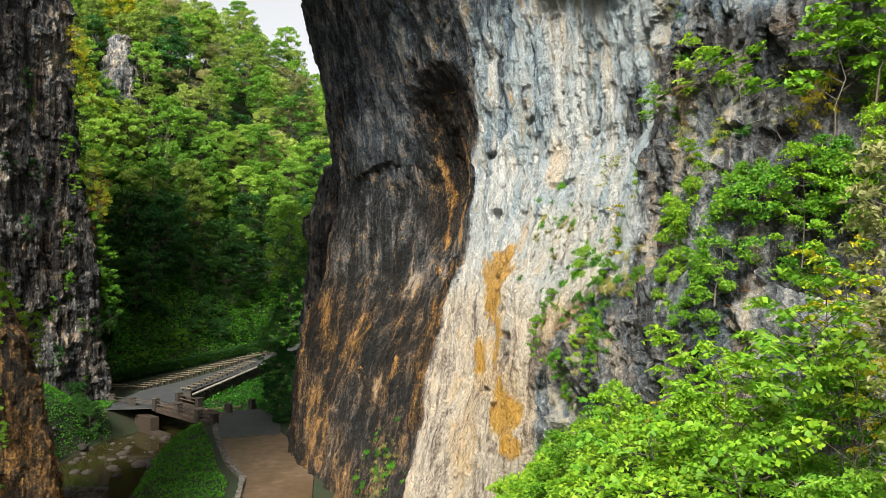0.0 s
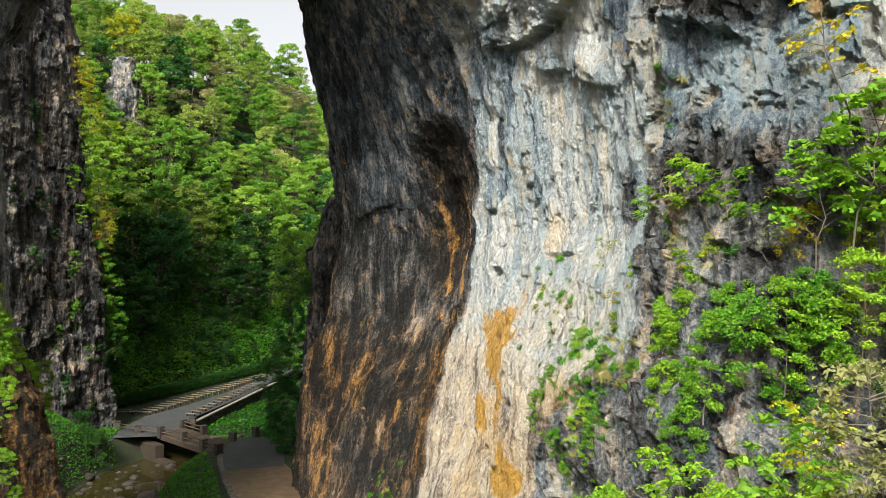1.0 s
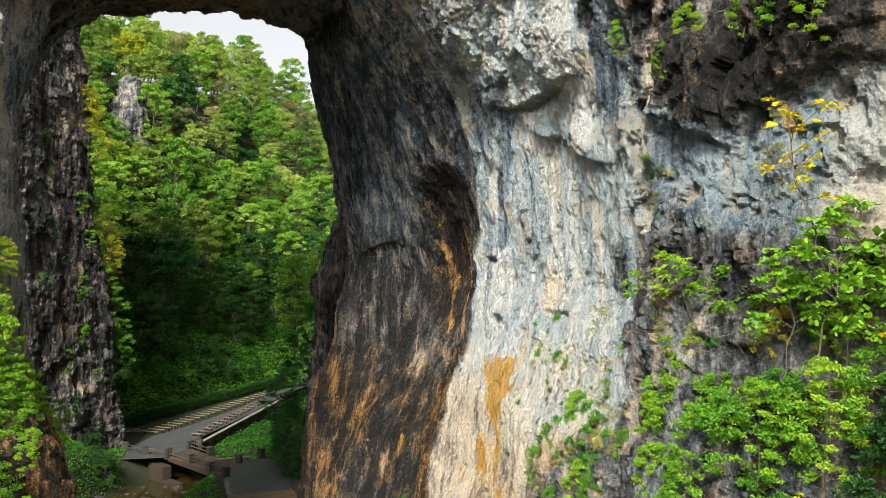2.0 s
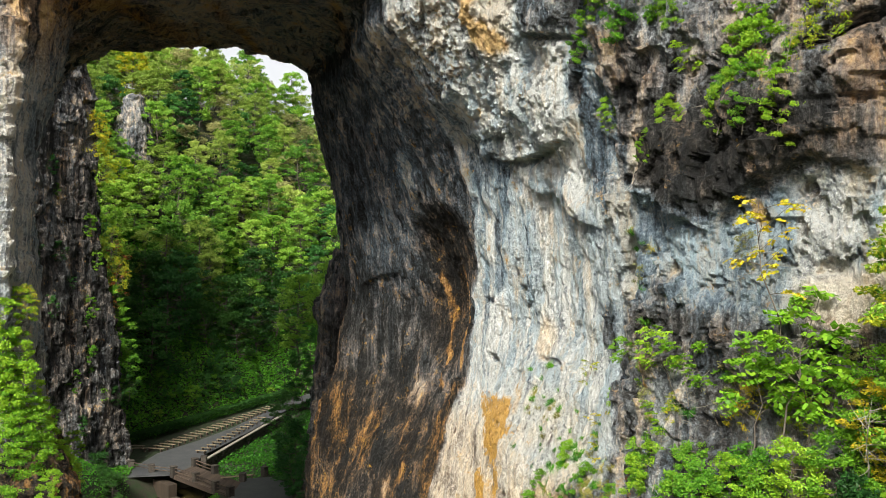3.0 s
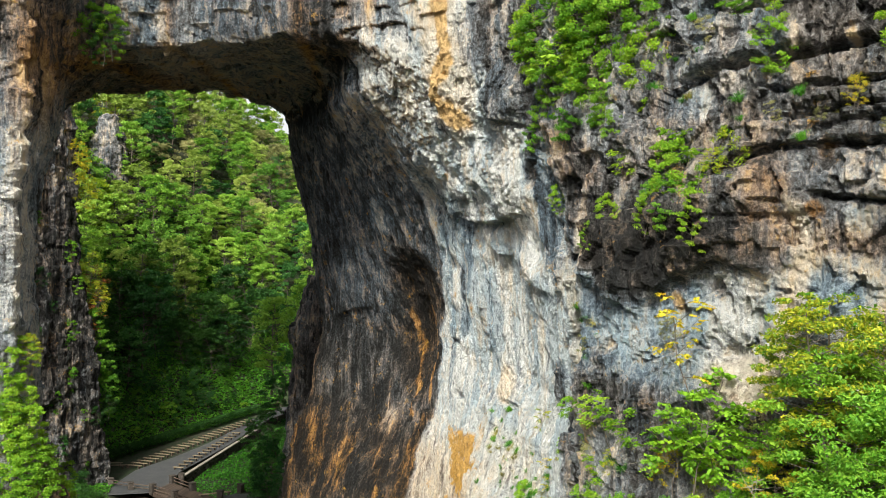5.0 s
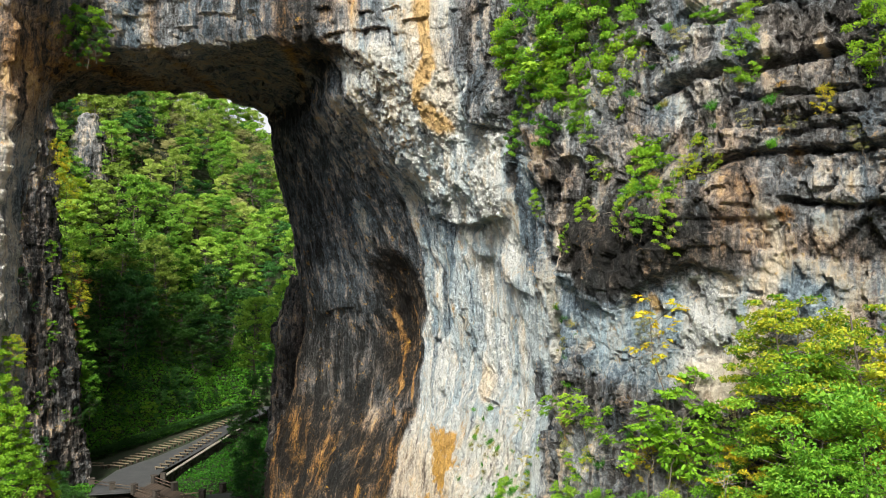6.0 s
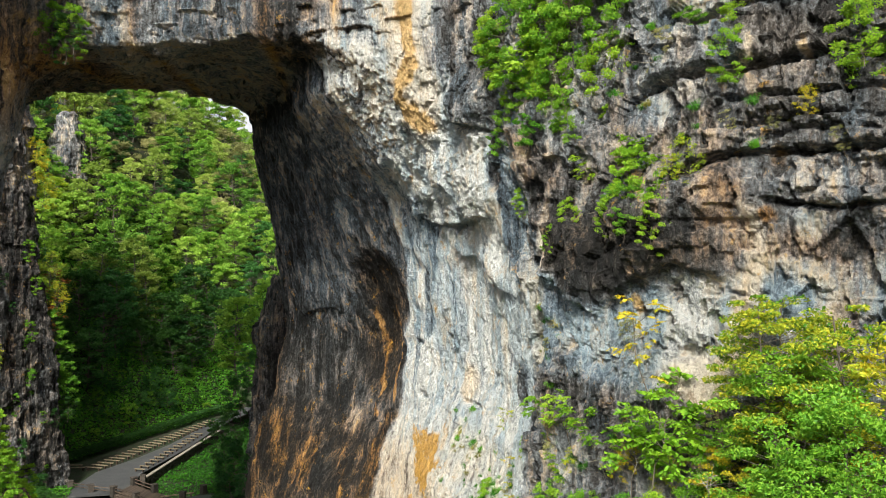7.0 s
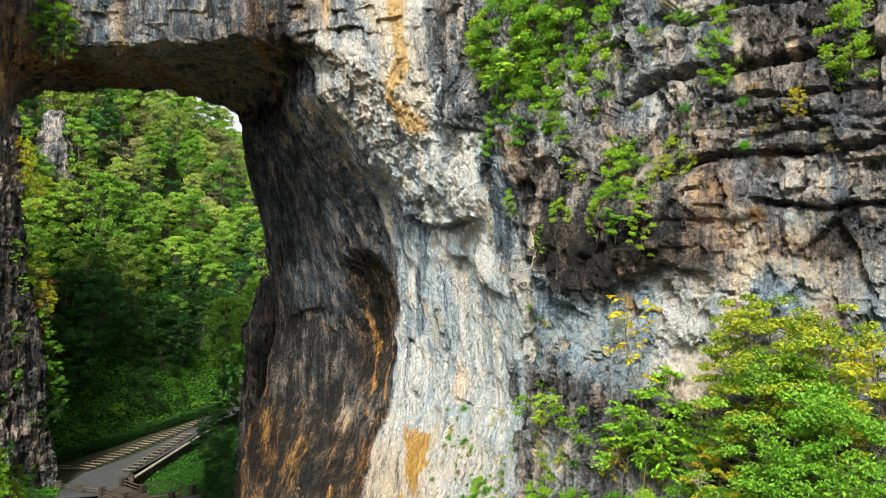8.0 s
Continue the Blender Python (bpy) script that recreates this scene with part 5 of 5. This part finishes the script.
def sapling_parts(seed, tall, wide, tiers, fronds, long, pairs=6, bare=0.35):
    """A thin tree with level tiers of feathered leaves."""
    rng = np.random.default_rng(seed)
    quads, arms = [], []
    p, r = Vector((0, 0, -0.8)), 0.007 * tall + 0.010
    spine, girth = [p], [r]
    for k in range(6):
        p, r = p + Vector((rng.normal() * 0.05 * tall, rng.normal() * 0.05 * tall, (tall + 0.8) / 6)), r * 0.82
        spine.append(p)
        girth.append(r)
    for k in range(tiers):
        u = bare + (1 - bare) * (k + rng.random()) / tiers
        i = min(int(u * 6), 5)
        at = spine[i].lerp(spine[i + 1], u * 6 - i)
        ang = k * 2.4 + rng.normal() * 0.8
        reach = wide * (1.05 - 0.6 * abs(u - 0.6)) * rng.uniform(0.6, 1.1)
        end = at + Vector((math.cos(ang) * reach, math.sin(ang) * reach, reach * rng.uniform(0.1, 0.9)))
        arms.append(tubes([(at, end, 0.003 * tall + 0.004, 0.004)], 4))
        for j in range(fronds):
            v = 0.45 + 0.6 * (j + rng.random()) / fronds
            b = np.array(at.lerp(end, v))
            turn = ang + rng.normal() * 0.9
            quads += frond(b, np.array((math.cos(turn), math.sin(turn), rng.uniform(-0.05, 0.45))), rng.uniform(0.15, 0.5), long * rng.uniform(0.7, 1.2), pairs, rng)
    v = np.array(quads).reshape(-1, 3)
    i = np.arange(len(quads)) * 4
    f = np.concatenate([np.stack([i, i + 1, i + 2], 1), np.stack([i, i + 2, i + 3], 1)])
    return sweep(spine, girth, 6), mesh_from("crown", v, f, shade=False), arms


def sapling_kind(seed, mat, label, **shape):
    limbs, crown, arms = sapling_parts(seed, **shape)
    for me in (limbs, *arms):
        me.materials.append(BARK)
    crown.materials.append(mat)
    return dict(name="sapling", arms=arms, limbs=limbs, crown=crown, label=label, category="sapling", group="saplings on the cliff")


def shrub_kind(seed, mat, label, **shape):
    base = dict(tall=1.7, wide=1.0, clumps=40, per=72, size=0.108, bare=0.02, flat=0.5, clump=0.19)
    base.update(shape)
    return tree_kind("shrub", seed, mat, label, "shrub", "shrubs on the rock", **base)


def tuft_kind(seed, mat, label, n=150, long=0.5):
    rng = np.random.default_rng(seed)
    V, Fc = [], []
    for k in range(n):
        a, r0 = rng.random() * 6.28, rng.random() * 0.25
        b = np.array((math.cos(a) * r0, math.sin(a) * r0, -0.1))
        way = np.array((math.cos(a), math.sin(a), 0)) * rng.uniform(0.2, 0.9)
        l, w = long * rng.uniform(0.5, 1.1), 0.010
        side = np.array((-math.sin(a), math.cos(a), 0)) * w
        m = b + way * l * 0.4 + np.array((0, 0, l * 0.75))
        e = b + way * l + np.array((0, 0, l * rng.uniform(0.4, 0.9)))
        base = len(V)
        V += [b - side, b + side, m + side, m - side, e + side * 0.2, e - side * 0.2]
        Fc += [(base, base + 1, base + 2, base + 3), (base + 3, base + 2, base + 4, base + 5)]
    me = mesh_from("blades", np.array(V), np.array(Fc), shade=False)
    me.materials.append(mat)
    return dict(mesh=me, label=label)


S_LIME = shrub_kind(31, LEAF_LIME, "bright green leafy shrub rooted in the cliff")
S_LIME2 = shrub_kind(32, LEAF_LIME, "spreading lime-green shrub on a rock ledge", tall=1.3, wide=1.2, flat=0.45)
S_GREEN = shrub_kind(33, LEAF_GREEN, "mid-green dense shrub on a rock ledge")
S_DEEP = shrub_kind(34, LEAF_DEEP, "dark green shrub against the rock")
S_TEAL = shrub_kind(38, LEAF_TEAL, "blue-green creeper-like bush against the buttress")
S_YELLOW = shrub_kind(35, LEAF_YELLOW, "shrub turning yellow on the cliff", per=34)
S_PALE = shrub_kind(36, LEAF_PALE, "sparse shrub with pale cream leaves", per=40, clumps=34)
S_RUST = shrub_kind(37, LEAF_RUST, "small shrub with red-brown leaves", per=16, clumps=20, size=0.12)
P_LIME = sapling_kind(41, LEAF_LIME, "slender sapling with tiers of feathery light green leaves", tall=4.2, wide=1.3, tiers=14, fronds=6, long=0.72)
P_GREEN = sapling_kind(42, LEAF_GREEN, "slender sapling with level feathery green leaves", tall=4.0, wide=1.4, tiers=14, fronds=6, long=0.75)
P_YELLOW = sapling_kind(43, LEAF_TURNING, "thin sapling with yellowing feathery leaves", tall=3.6, wide=1.0, tiers=13, fronds=4, long=0.42)
P_GOLD = sapling_kind(44, LEAF_YELLOW, "sapling with feathery leaves turned yellow and orange", tall=3.6, wide=1.1, tiers=12, fronds=5, long=0.5)
T_NEAR = tree_kind("tree", 51, LEAF_GREEN, "leafy green tree growing from the cliff ledge", group="trees on the cliff", tall=7.2, wide=3.0, clumps=85, per=105, size=0.165, bare=0.18, flat=0.4, clump=0.15)
T_TOP = tree_kind("tree", 52, LEAF_TURNING, "tree with yellow-green autumn leaves on the cliff", group="trees on the cliff", tall=8.2, wide=2.4, clumps=60, per=80, size=0.165, bare=0.4, flat=0.38, clump=0.15)
T_LIME = tree_kind("tree", 53, LEAF_LIME, "light green tree leaning from the bank", group="trees on the cliff", tall=7, wide=2.4, clumps=80, per=80, size=0.17, bare=0.1, flat=0.4, clump=0.15)


def twig_kind(seed, **shape):
    limbs, crown = tree_parts(seed, **shape)
    bpy.data.meshes.remove(crown)
    limbs.materials.append(TWIG)
    return limbs


TWIGS = [twig_kind(71, tall=1.6, wide=0.9, clumps=26, per=1, size=0.1, bare=0.1), twig_kind(72, tall=2.4, wide=1.3, clumps=22, per=1, size=0.1, bare=0.2)]
TUFTS = [tuft_kind(61, IVY, "tuft of long green grass on the rock"), tuft_kind(62, DRY, "tuft of dry yellowish grass on the rock")]

pr = np.random.default_rng(77)


def on_wall(kind, rows, out=0.35):
    """Plants rooted in the right-hand wall: (y, z, scale); they lean out from it."""
    for y, z, s in rows:
        x = wall_x(y, z) + 0.1
        plant(kind, x, y - 0.1, z - 0.55 * s, pr.uniform(0, 360), s, 1.0, (pr.uniform(4, 16), pr.uniform(-24, -8)))


def stand(kind, rows):
    for x, y, z, s in rows:
        plant(kind, x, y, z, pr.uniform(0, 360), s, 1.0, (pr.uniform(-6, 6), pr.uniform(-6, 6)))


# the hanging thicket high beside the arch
on_wall(S_LIME, ((34.7, 45.2, 1.4), (32.3, 43.4, 1.3), (27.0, 42.0, 1.3), (29.6, 41.9, 1.4), (27.9, 44.0, 1.5), (30.2, 44.6, 1.4)))
on_wall(S_GREEN, ((30.8, 46.0, 1.6), (35.0, 40.1, 1.0), (27.9, 46.0, 1.5), (31.1, 40.6, 1.2), (33.6, 46.2, 1.3), (34.2, 41.2, 0.9), (28.4, 39.9, 0.8)))
on_wall(P_LIME, ((34.0, 43.0, 0.6), (31.2, 42.2, 0.6), (35.6, 44.2, 0.5), (33.0, 41.8, 0.5)))
on_wall(S_GREEN, ((33.0, 44.4, 1.3), (31.6, 43.0, 1.2), (29.0, 43.2, 1.3), (30.0, 41.2, 1.1), (32.6, 41.8, 1.0), (29.4, 45.6, 1.3)))
on_wall(S_LIME, ((34.2, 43.6, 1.2), (30.8, 45.2, 1.3), (28.4, 45.0, 1.2), (32.0, 44.0, 1.2), (30.6, 42.6, 1.0)))
# the middle ledge of the right-hand cliff
on_wall(P_LIME, ((24.6, 36.4, 0.6), (27.5, 36.2, 0.45), (23.2, 36.6, 0.5)))
on_wall(S_LIME, ((22.5, 34.6, 0.85), (27.9, 35.0, 0.65), (28.8, 33.9, 0.5), (24.9, 35.2, 0.8), (33.2, 36.0, 0.5)))
on_wall(S_GREEN, ((23.9, 35.4, 0.9), (25.8, 35.6, 0.7), (24.4, 37.2, 0.6)))
on_wall(S_LIME, ((24.0, 36.6, 1.0), (25.2, 36.8, 0.9), (23.0, 35.8, 0.8)))
on_wall(S_YELLOW, ((21.9, 37.2, 0.85), (22.3, 36.6, 0.6), (19.4, 39.2, 0.5)))
on_wall(S_LIME2, ((21.3, 41.5, 0.8), (18.7, 41.0, 0.9), (18.2, 41.9, 1.0), (22.1, 43.0, 0.7), (24.0, 43.2, 0.8), (26.3, 44.3, 0.9)))
on_wall(S_PALE, ((21.0, 38.6, 0.35), (20.5, 38.6, 0.35), (29.4, 28.9, 0.55), (24.6, 29.6, 0.6), (24.0, 42.6, 0.5), (21.6, 40.6, 0.4), (18.6, 37.6, 0.4)))
# below, on the broken dark rock
on_wall(S_LIME, ((28.6, 21.0, 0.9), (26.4, 21.0, 1.0), (26.1, 19.0, 0.8), (24.3, 18.6, 0.8), (24.6, 17.8, 0.6), (29.3, 24.8, 0.6), (32.6, 22.8, 0.55)))
on_wall(S_GREEN, ((23.9, 20.6, 1.1), (23.2, 21.2, 1.1), (22.1, 20.4, 1.2), (24.9, 20.4, 0.9), (24.4, 21.8, 0.8)))
on_wall(P_LIME, ((28.3, 24.6, 0.6), (26.7, 24.6, 0.55), (24.9, 24.0, 0.65), (24.0, 23.2, 0.6), (26.6, 22.0, 0.45), (22.6, 25.2, 0.6)))
on_wall(S_PALE, ((25.3, 24.6, 0.8), (28.7, 23.6, 0.7), (22.4, 26.0, 0.7)))
stand(S_LIME, ((-28.4, 58.0, 12.5, 1.0), (-29.2, 60.5, 14.0, 0.9), (-27.8, 56.0, 8.0, 1.0), (-28.6, 59.0, 5.0, 1.0)))
on_wall(S_RUST, ((28.2, 19.4, 0.45), (23.4, 18.6, 0.4), (28.9, 20.2, 0.35)))
on_wall(S_GREEN, ((28.0, 21.6, 0.9), (22.6, 22.0, 1.0), (25.2, 21.6, 0.9)))
on_wall(S_LIME, ((27.2, 20.6, 0.8), (22.0, 21.2, 1.1), (22.4, 26.2, 0.6)))
on_wall(S_YELLOW, ((23.8, 24.2, 0.7), (22.4, 24.0, 0.7), (26.6, 23.6, 0.5)))
# the green step at the foot of the pale buttress
on_wall(S_LIME, ((36.4, 19.3, 0.7), (34.2, 18.7, 0.75), (38.1, 17.5, 0.6), (38.6, 16.2, 0.65), (34.3, 16.4, 0.8), (36.9, 14.0, 0.7), (33.1, 15.6, 0.7)))
on_wall(S_GREEN, ((32.6, 17.4, 0.8), (30.9, 18.8, 0.6), (36.0, 15.2, 0.7), (35.2, 17.6, 0.6)))
on_wall(S_RUST, ((28.8, 19.6, 0.4), (28.9, 18.8, 0.3)))
on_wall(P_YELLOW, ((33.6, 19.6, 0.85), (37.5, 22.6, 0.5)))
on_wall(P_LIME, ((32.9, 35.6, 0.3), (30.8, 24.5, 0.4), (27.8, 23.7, 0.55)))
stand(P_YELLOW, ((10.6, 21.3, 27.2, 1.1),))


def tufts(rows, n, spread, seed):
    """Tufts of grass scattered round points of the wall (y, z)."""
    r = np.random.default_rng(seed)
    for k in range(n):
        y, z = rows[k % len(rows)]
        y, z = y + r.normal() * spread, z + r.normal() * spread
        kind = TUFTS[int(r.random() < 0.35)]
        ob = new("grass_tuft", kind["mesh"])
        ob.matrix_basis = pose(wall_x(y, z) + 0.1, y, z, r.uniform(0, 20), r.uniform(-50, -20), r.uniform(-40, 40)) @ Matrix.Scale(r.uniform(0.4, 0.9), 4)
        tagged(ob, kind["label"], "grass", "grass on the rock")


tufts(((33.4, 17.9), (33.8, 16.0), (32.0, 18.8), (33.6, 17.2), (34.6, 19.6), (36.4, 18.2)), 90, 0.8, 1)
tufts(((62.8, 5.5), (61.4, 3.8), (65.0, 2.9), (62.4, 2.6)), 70, 1.0, 2)
tufts(((40.2, 20.6), (42.4, 21.3), (39.2, 20.4), (38.1, 19.2), (29.9, 29.0)), 50, 0.8, 3)
tufts(((28.5, 42.5), (24.5, 41.0), (26.5, 22.8), (23.0, 24.0), (25.0, 43.5), (20.5, 38.2)), 40, 0.9, 4)

# foreground bank
stand(S_LIME, ((3.0, 29.0, 9.6, 1.5), (3.8, 26.6, 10.2, 1.5), (2.6, 32.5, 8.6, 1.5), (4.4, 23.0, 10.4, 1.4), (5.4, 26.0, 13.6, 1.3), (6.1, 22.0, 13.8, 1.4), (4.2, 28.0, 11.6, 1.4), (5.3, 22.0, 12.2, 1.3), (7.4, 21.0, 15.2, 1.2), (6.2, 18.8, 13.8, 1.3), (4.6, 25.0, 11.4, 1.3), (3.4, 31, 9.8, 1.4)))
stand(S_GREEN, ((6.8, 18.0, 14.6, 1.3), (8.1, 17.0, 15.4, 1.3), (6.8, 14.6, 14.4, 1.2), (8.6, 19.4, 15.6, 1.2), (5.8, 17.0, 13.2, 1.2), (7.4, 23.4, 14.8, 0.9)))
stand(P_LIME, ((6.8, 22.2, 14.6, 0.75), (6.4, 18.0, 14.8, 0.7), (5.6, 20.6, 12.8, 0.75), (7.6, 16.2, 15.2, 0.7), (6.0, 15.8, 13.4, 0.7)))
stand(P_GREEN, ((7.1, 17.2, 15.2, 0.8), (8.2, 18.4, 15.8, 0.8), (5.0, 23.4, 11.8, 0.8)))
stand(P_GOLD, ((8.3, 17.2, 16.4, 0.85), (8.8, 19.2, 17.0, 0.8), (5.8, 23.6, 13.2, 0.6)))
stand(S_YELLOW, ((5.2, 24.2, 12.6, 0.8), (8.4, 16.2, 16.6, 0.8)))
stand(S_PALE, ((7.3, 12.9, 19.6, 1.3), (7.6, 12.6, 18.2, 1.2), (7.9, 12.8, 19.2, 1.4), (7.5, 12.4, 17.4, 1.3)))
pts = on_ground(60000, 205, -2, 14, 8, 46, lambda x, y, h: h > 2.0, 0.9, 1.5)
carpet("bank_thicket", pts, 0.17, LEAF_LIME, "tangle of light green leaves on the steep bank", "undergrowth", 6)
# trees on the near ledge
stand(T_NEAR, ((14.2, 17.0, 22.6, 1.0), (13.4, 15.2, 20.4, 0.9), (15.6, 13.6, 21.4, 1.05), (13.2, 18.8, 21.6, 0.75)))
stand(T_TOP, ((14.0, 16.4, 24.0, 0.95), (14.6, 17.2, 23.4, 1.05), (15.4, 16.0, 22.6, 1.1), (16.4, 14.0, 23.0, 0.9), (13.2, 19.4, 21.4, 0.6)))
stand(P_LIME, ((10.6, 21.5, 23.6, 1.05), (10.0, 22.2, 23.0, 0.8), (11.4, 20.6, 22.8, 0.9)))
stand(S_LIME, ((12.0, 19.8, 22.0, 1.2), (10.8, 20.6, 21.6, 1.1), (9.4, 22.0, 21.0, 1.0), (13.0, 17.4, 21.6, 1.2), (12.4, 15.4, 21.4, 1.3)))
stand(S_DEEP, ((11.6, 18.6, 20.6, 1.4), (13.0, 20.2, 23.0, 1.0), (13.6, 13.6, 21.0, 1.5)))
# left bank and left shoulder of the arch
stand(S_LIME, ((-25.6, 45.6, 20.5, 1.4), (-26.4, 45.6, 22.6, 1.3), (-26.9, 45.8, 24.8, 1.1), (-25.0, 45.4, 18.4, 1.4), (-24.4, 45.4, 16.6, 1.2), (-26.2, 45.0, 17.5, 1.4), (-27.0, 45.4, 20.0, 1.5), (-25.8, 45.2, 15.8, 1.4)))
stand(S_GREEN, ((-26.6, 45.4, 21.4, 1.3), (-25.4, 45.0, 17.0, 1.3), (-27.0, 45.6, 23.4, 1.1)))
stand(S_LIME, ((-22.9, 43.0, 15.6, 0.8), (-22.4, 43.2, 10.4, 0.5)))
stand(S_GREEN, ((-22.8, 42.8, 12.2, 0.7), (-22.9, 42.6, 8.2, 0.8), (-22.2, 42.8, 6.4, 0.5)))
stand(T_LIME, ((-27.6, 46.4, 18.0, 0.9), (-28.6, 51.5, 13.6, 0.9), (-25.6, 45.0, 14.0, 0.9), (-27.4, 47.2, 13.4, 1.0), (-26.2, 45.6, 11.6, 0.9), (-29.0, 50.5, 15.6, 0.8), (-25.4, 42.4, 10.0, 0.9)))
stand(S_LIME, ((-24.6, 48.0, 15.8, 1.1), (-25.4, 48.2, 13.6, 1.1), (-26.6, 47.0, 25.6, 1.0), (-27.0, 52.4, 9.6, 1.0), (-23.0, 53.4, 49.4, 1.3), (-24.6, 53.6, 49.6, 1.3), (-27.0, 49.4, 46.4, 1.0), (-27.2, 49.0, 44.0, 0.8)))
stand(S_YELLOW, ((-26.2, 47.0, 26.2, 0.8), (-25.0, 47.8, 16.0, 0.6)))
stand(S_DEEP, ((-43.5, 101, -0.4, 1.9), (-45.0, 103, -0.3, 2.4), (-41.8, 100, -0.8, 1.8), (-23.6, 53.0, 48.8, 1.2)))
# creepers and bushes on the buttress behind the arch
stand(S_TEAL, ((-18.0, 98.5, 1.0, 2.4), (-18.6, 100.5, 5.0, 2.4), (-18.2, 101.5, 9.0, 2.4), (-18.0, 102.5, 13.0, 2.2), (-17.4, 103.0, 17.0, 2.0), (-19.6, 103.5, 3.0, 2.6), (-20.5, 106, 6.0, 2.6), (-16.4, 95.5, 1.5, 1.8), (-17.0, 96.4, 5.0, 1.6)))
stand(FAR[1], ((-21.7, 118, 13.0, 1.0), (-17.5, 122, 16.0, 1.0)))
for x, y in ((-57.5, 152), (-60.5, 156), (-62.5, 160.5), (-59.6, 159.5), (-64.5, 160)):        # young trees at the foot of the outcrop
    plant(FAR[0], x, y, float(height(x, y)) - 0.3, 40 * x, 0.62)


# bare dead twigs among the shrubs
def dead(rows, wall=True):
    for k, row in enumerate(rows):
        x, y, z, s = (wall_x(*row[:2]) + 0.1, *row) if wall else row
        ob = new("dead_shrub", TWIGS[k % 2])
        ob.matrix_basis = pose(x, y, z, pr.uniform(5, 25), pr.uniform(-35, -10), pr.uniform(0, 360)) @ Matrix.Scale(s, 4)
        tagged(ob, "leafless tangle of pale dead twigs on the rock", "dead shrub", "dead shrubs on the rock")


dead(((26.2, 21.8, 1.0), (25.4, 23.6, 0.9), (28.4, 25.0, 0.8), (22.4, 35.6, 0.8), (33.8, 44.0, 1.0), (31.0, 43.6, 1.0), (26.0, 35.0, 0.7), (24.2, 41.6, 0.8), (22.0, 41.0, 0.7), (35.6, 43.2, 0.8), (29.6, 40.6, 0.9)))
dead(((8.2, 16.4, 15.8, 0.9), (14.0, 15.2, 26.2, 1.1), (6.6, 15.4, 14.6, 0.8), (12.0, 18.4, 23.6, 0.9), (-26.4, 46.6, 16.8, 0.9)), False)

# creepers and small trees clinging to the far cliff
stand(S_YELLOW, ((-49.0, 111.6, 45.0, 2.6), (-47.8, 112.8, 41.0, 2.2), (-46.6, 113.4, 30.0, 2.0), (-46.0, 113.6, 26.0, 1.8)))
stand(S_GREEN, ((-47.6, 113.4, 36.0, 2.2), (-46.4, 113.8, 22.0, 2.0), (-45.6, 114.0, 17.0, 2.2), (-45.2, 114.2, 12.0, 2.2), (-48.4, 109.6, 33.0, 1.2), (-48.0, 109.0, 22.0, 1.2)))
stand(S_RUST, ((-46.2, 113.8, 27.5, 2.2), (-46.4, 113.6, 24.0, 2.0)))
creeper = np.random.default_rng(21)
for k in range(26):
    y, z = creeper.uniform(100, 113.5), creeper.uniform(1, 46)
    edge = float(table((-5, 12, 36, 70), (96, 103, 108, 112), ((-53, -50, -46, -43), (-53, -50.5, -47.5, -44.6), (-55, -52, -50, -48), (-55, -52, -51, -50)), np.array([z]), np.array([y]))[0, 0])
    stand((S_GREEN, S_DEEP, S_TEAL)[k % 3], ((edge, y, z, creeper.uniform(0.5, 1.3)),))
# bushes on the slope between the hedge and the woods
bush = np.random.default_rng(22)
for k in range(70):
    up, way = bush.uniform(1.6, 11), bush.uniform(-4, 34)
    x, y = -47.9 - 0.845 * up + 0.535 * way, 123.0 + 0.535 * up + 0.845 * way
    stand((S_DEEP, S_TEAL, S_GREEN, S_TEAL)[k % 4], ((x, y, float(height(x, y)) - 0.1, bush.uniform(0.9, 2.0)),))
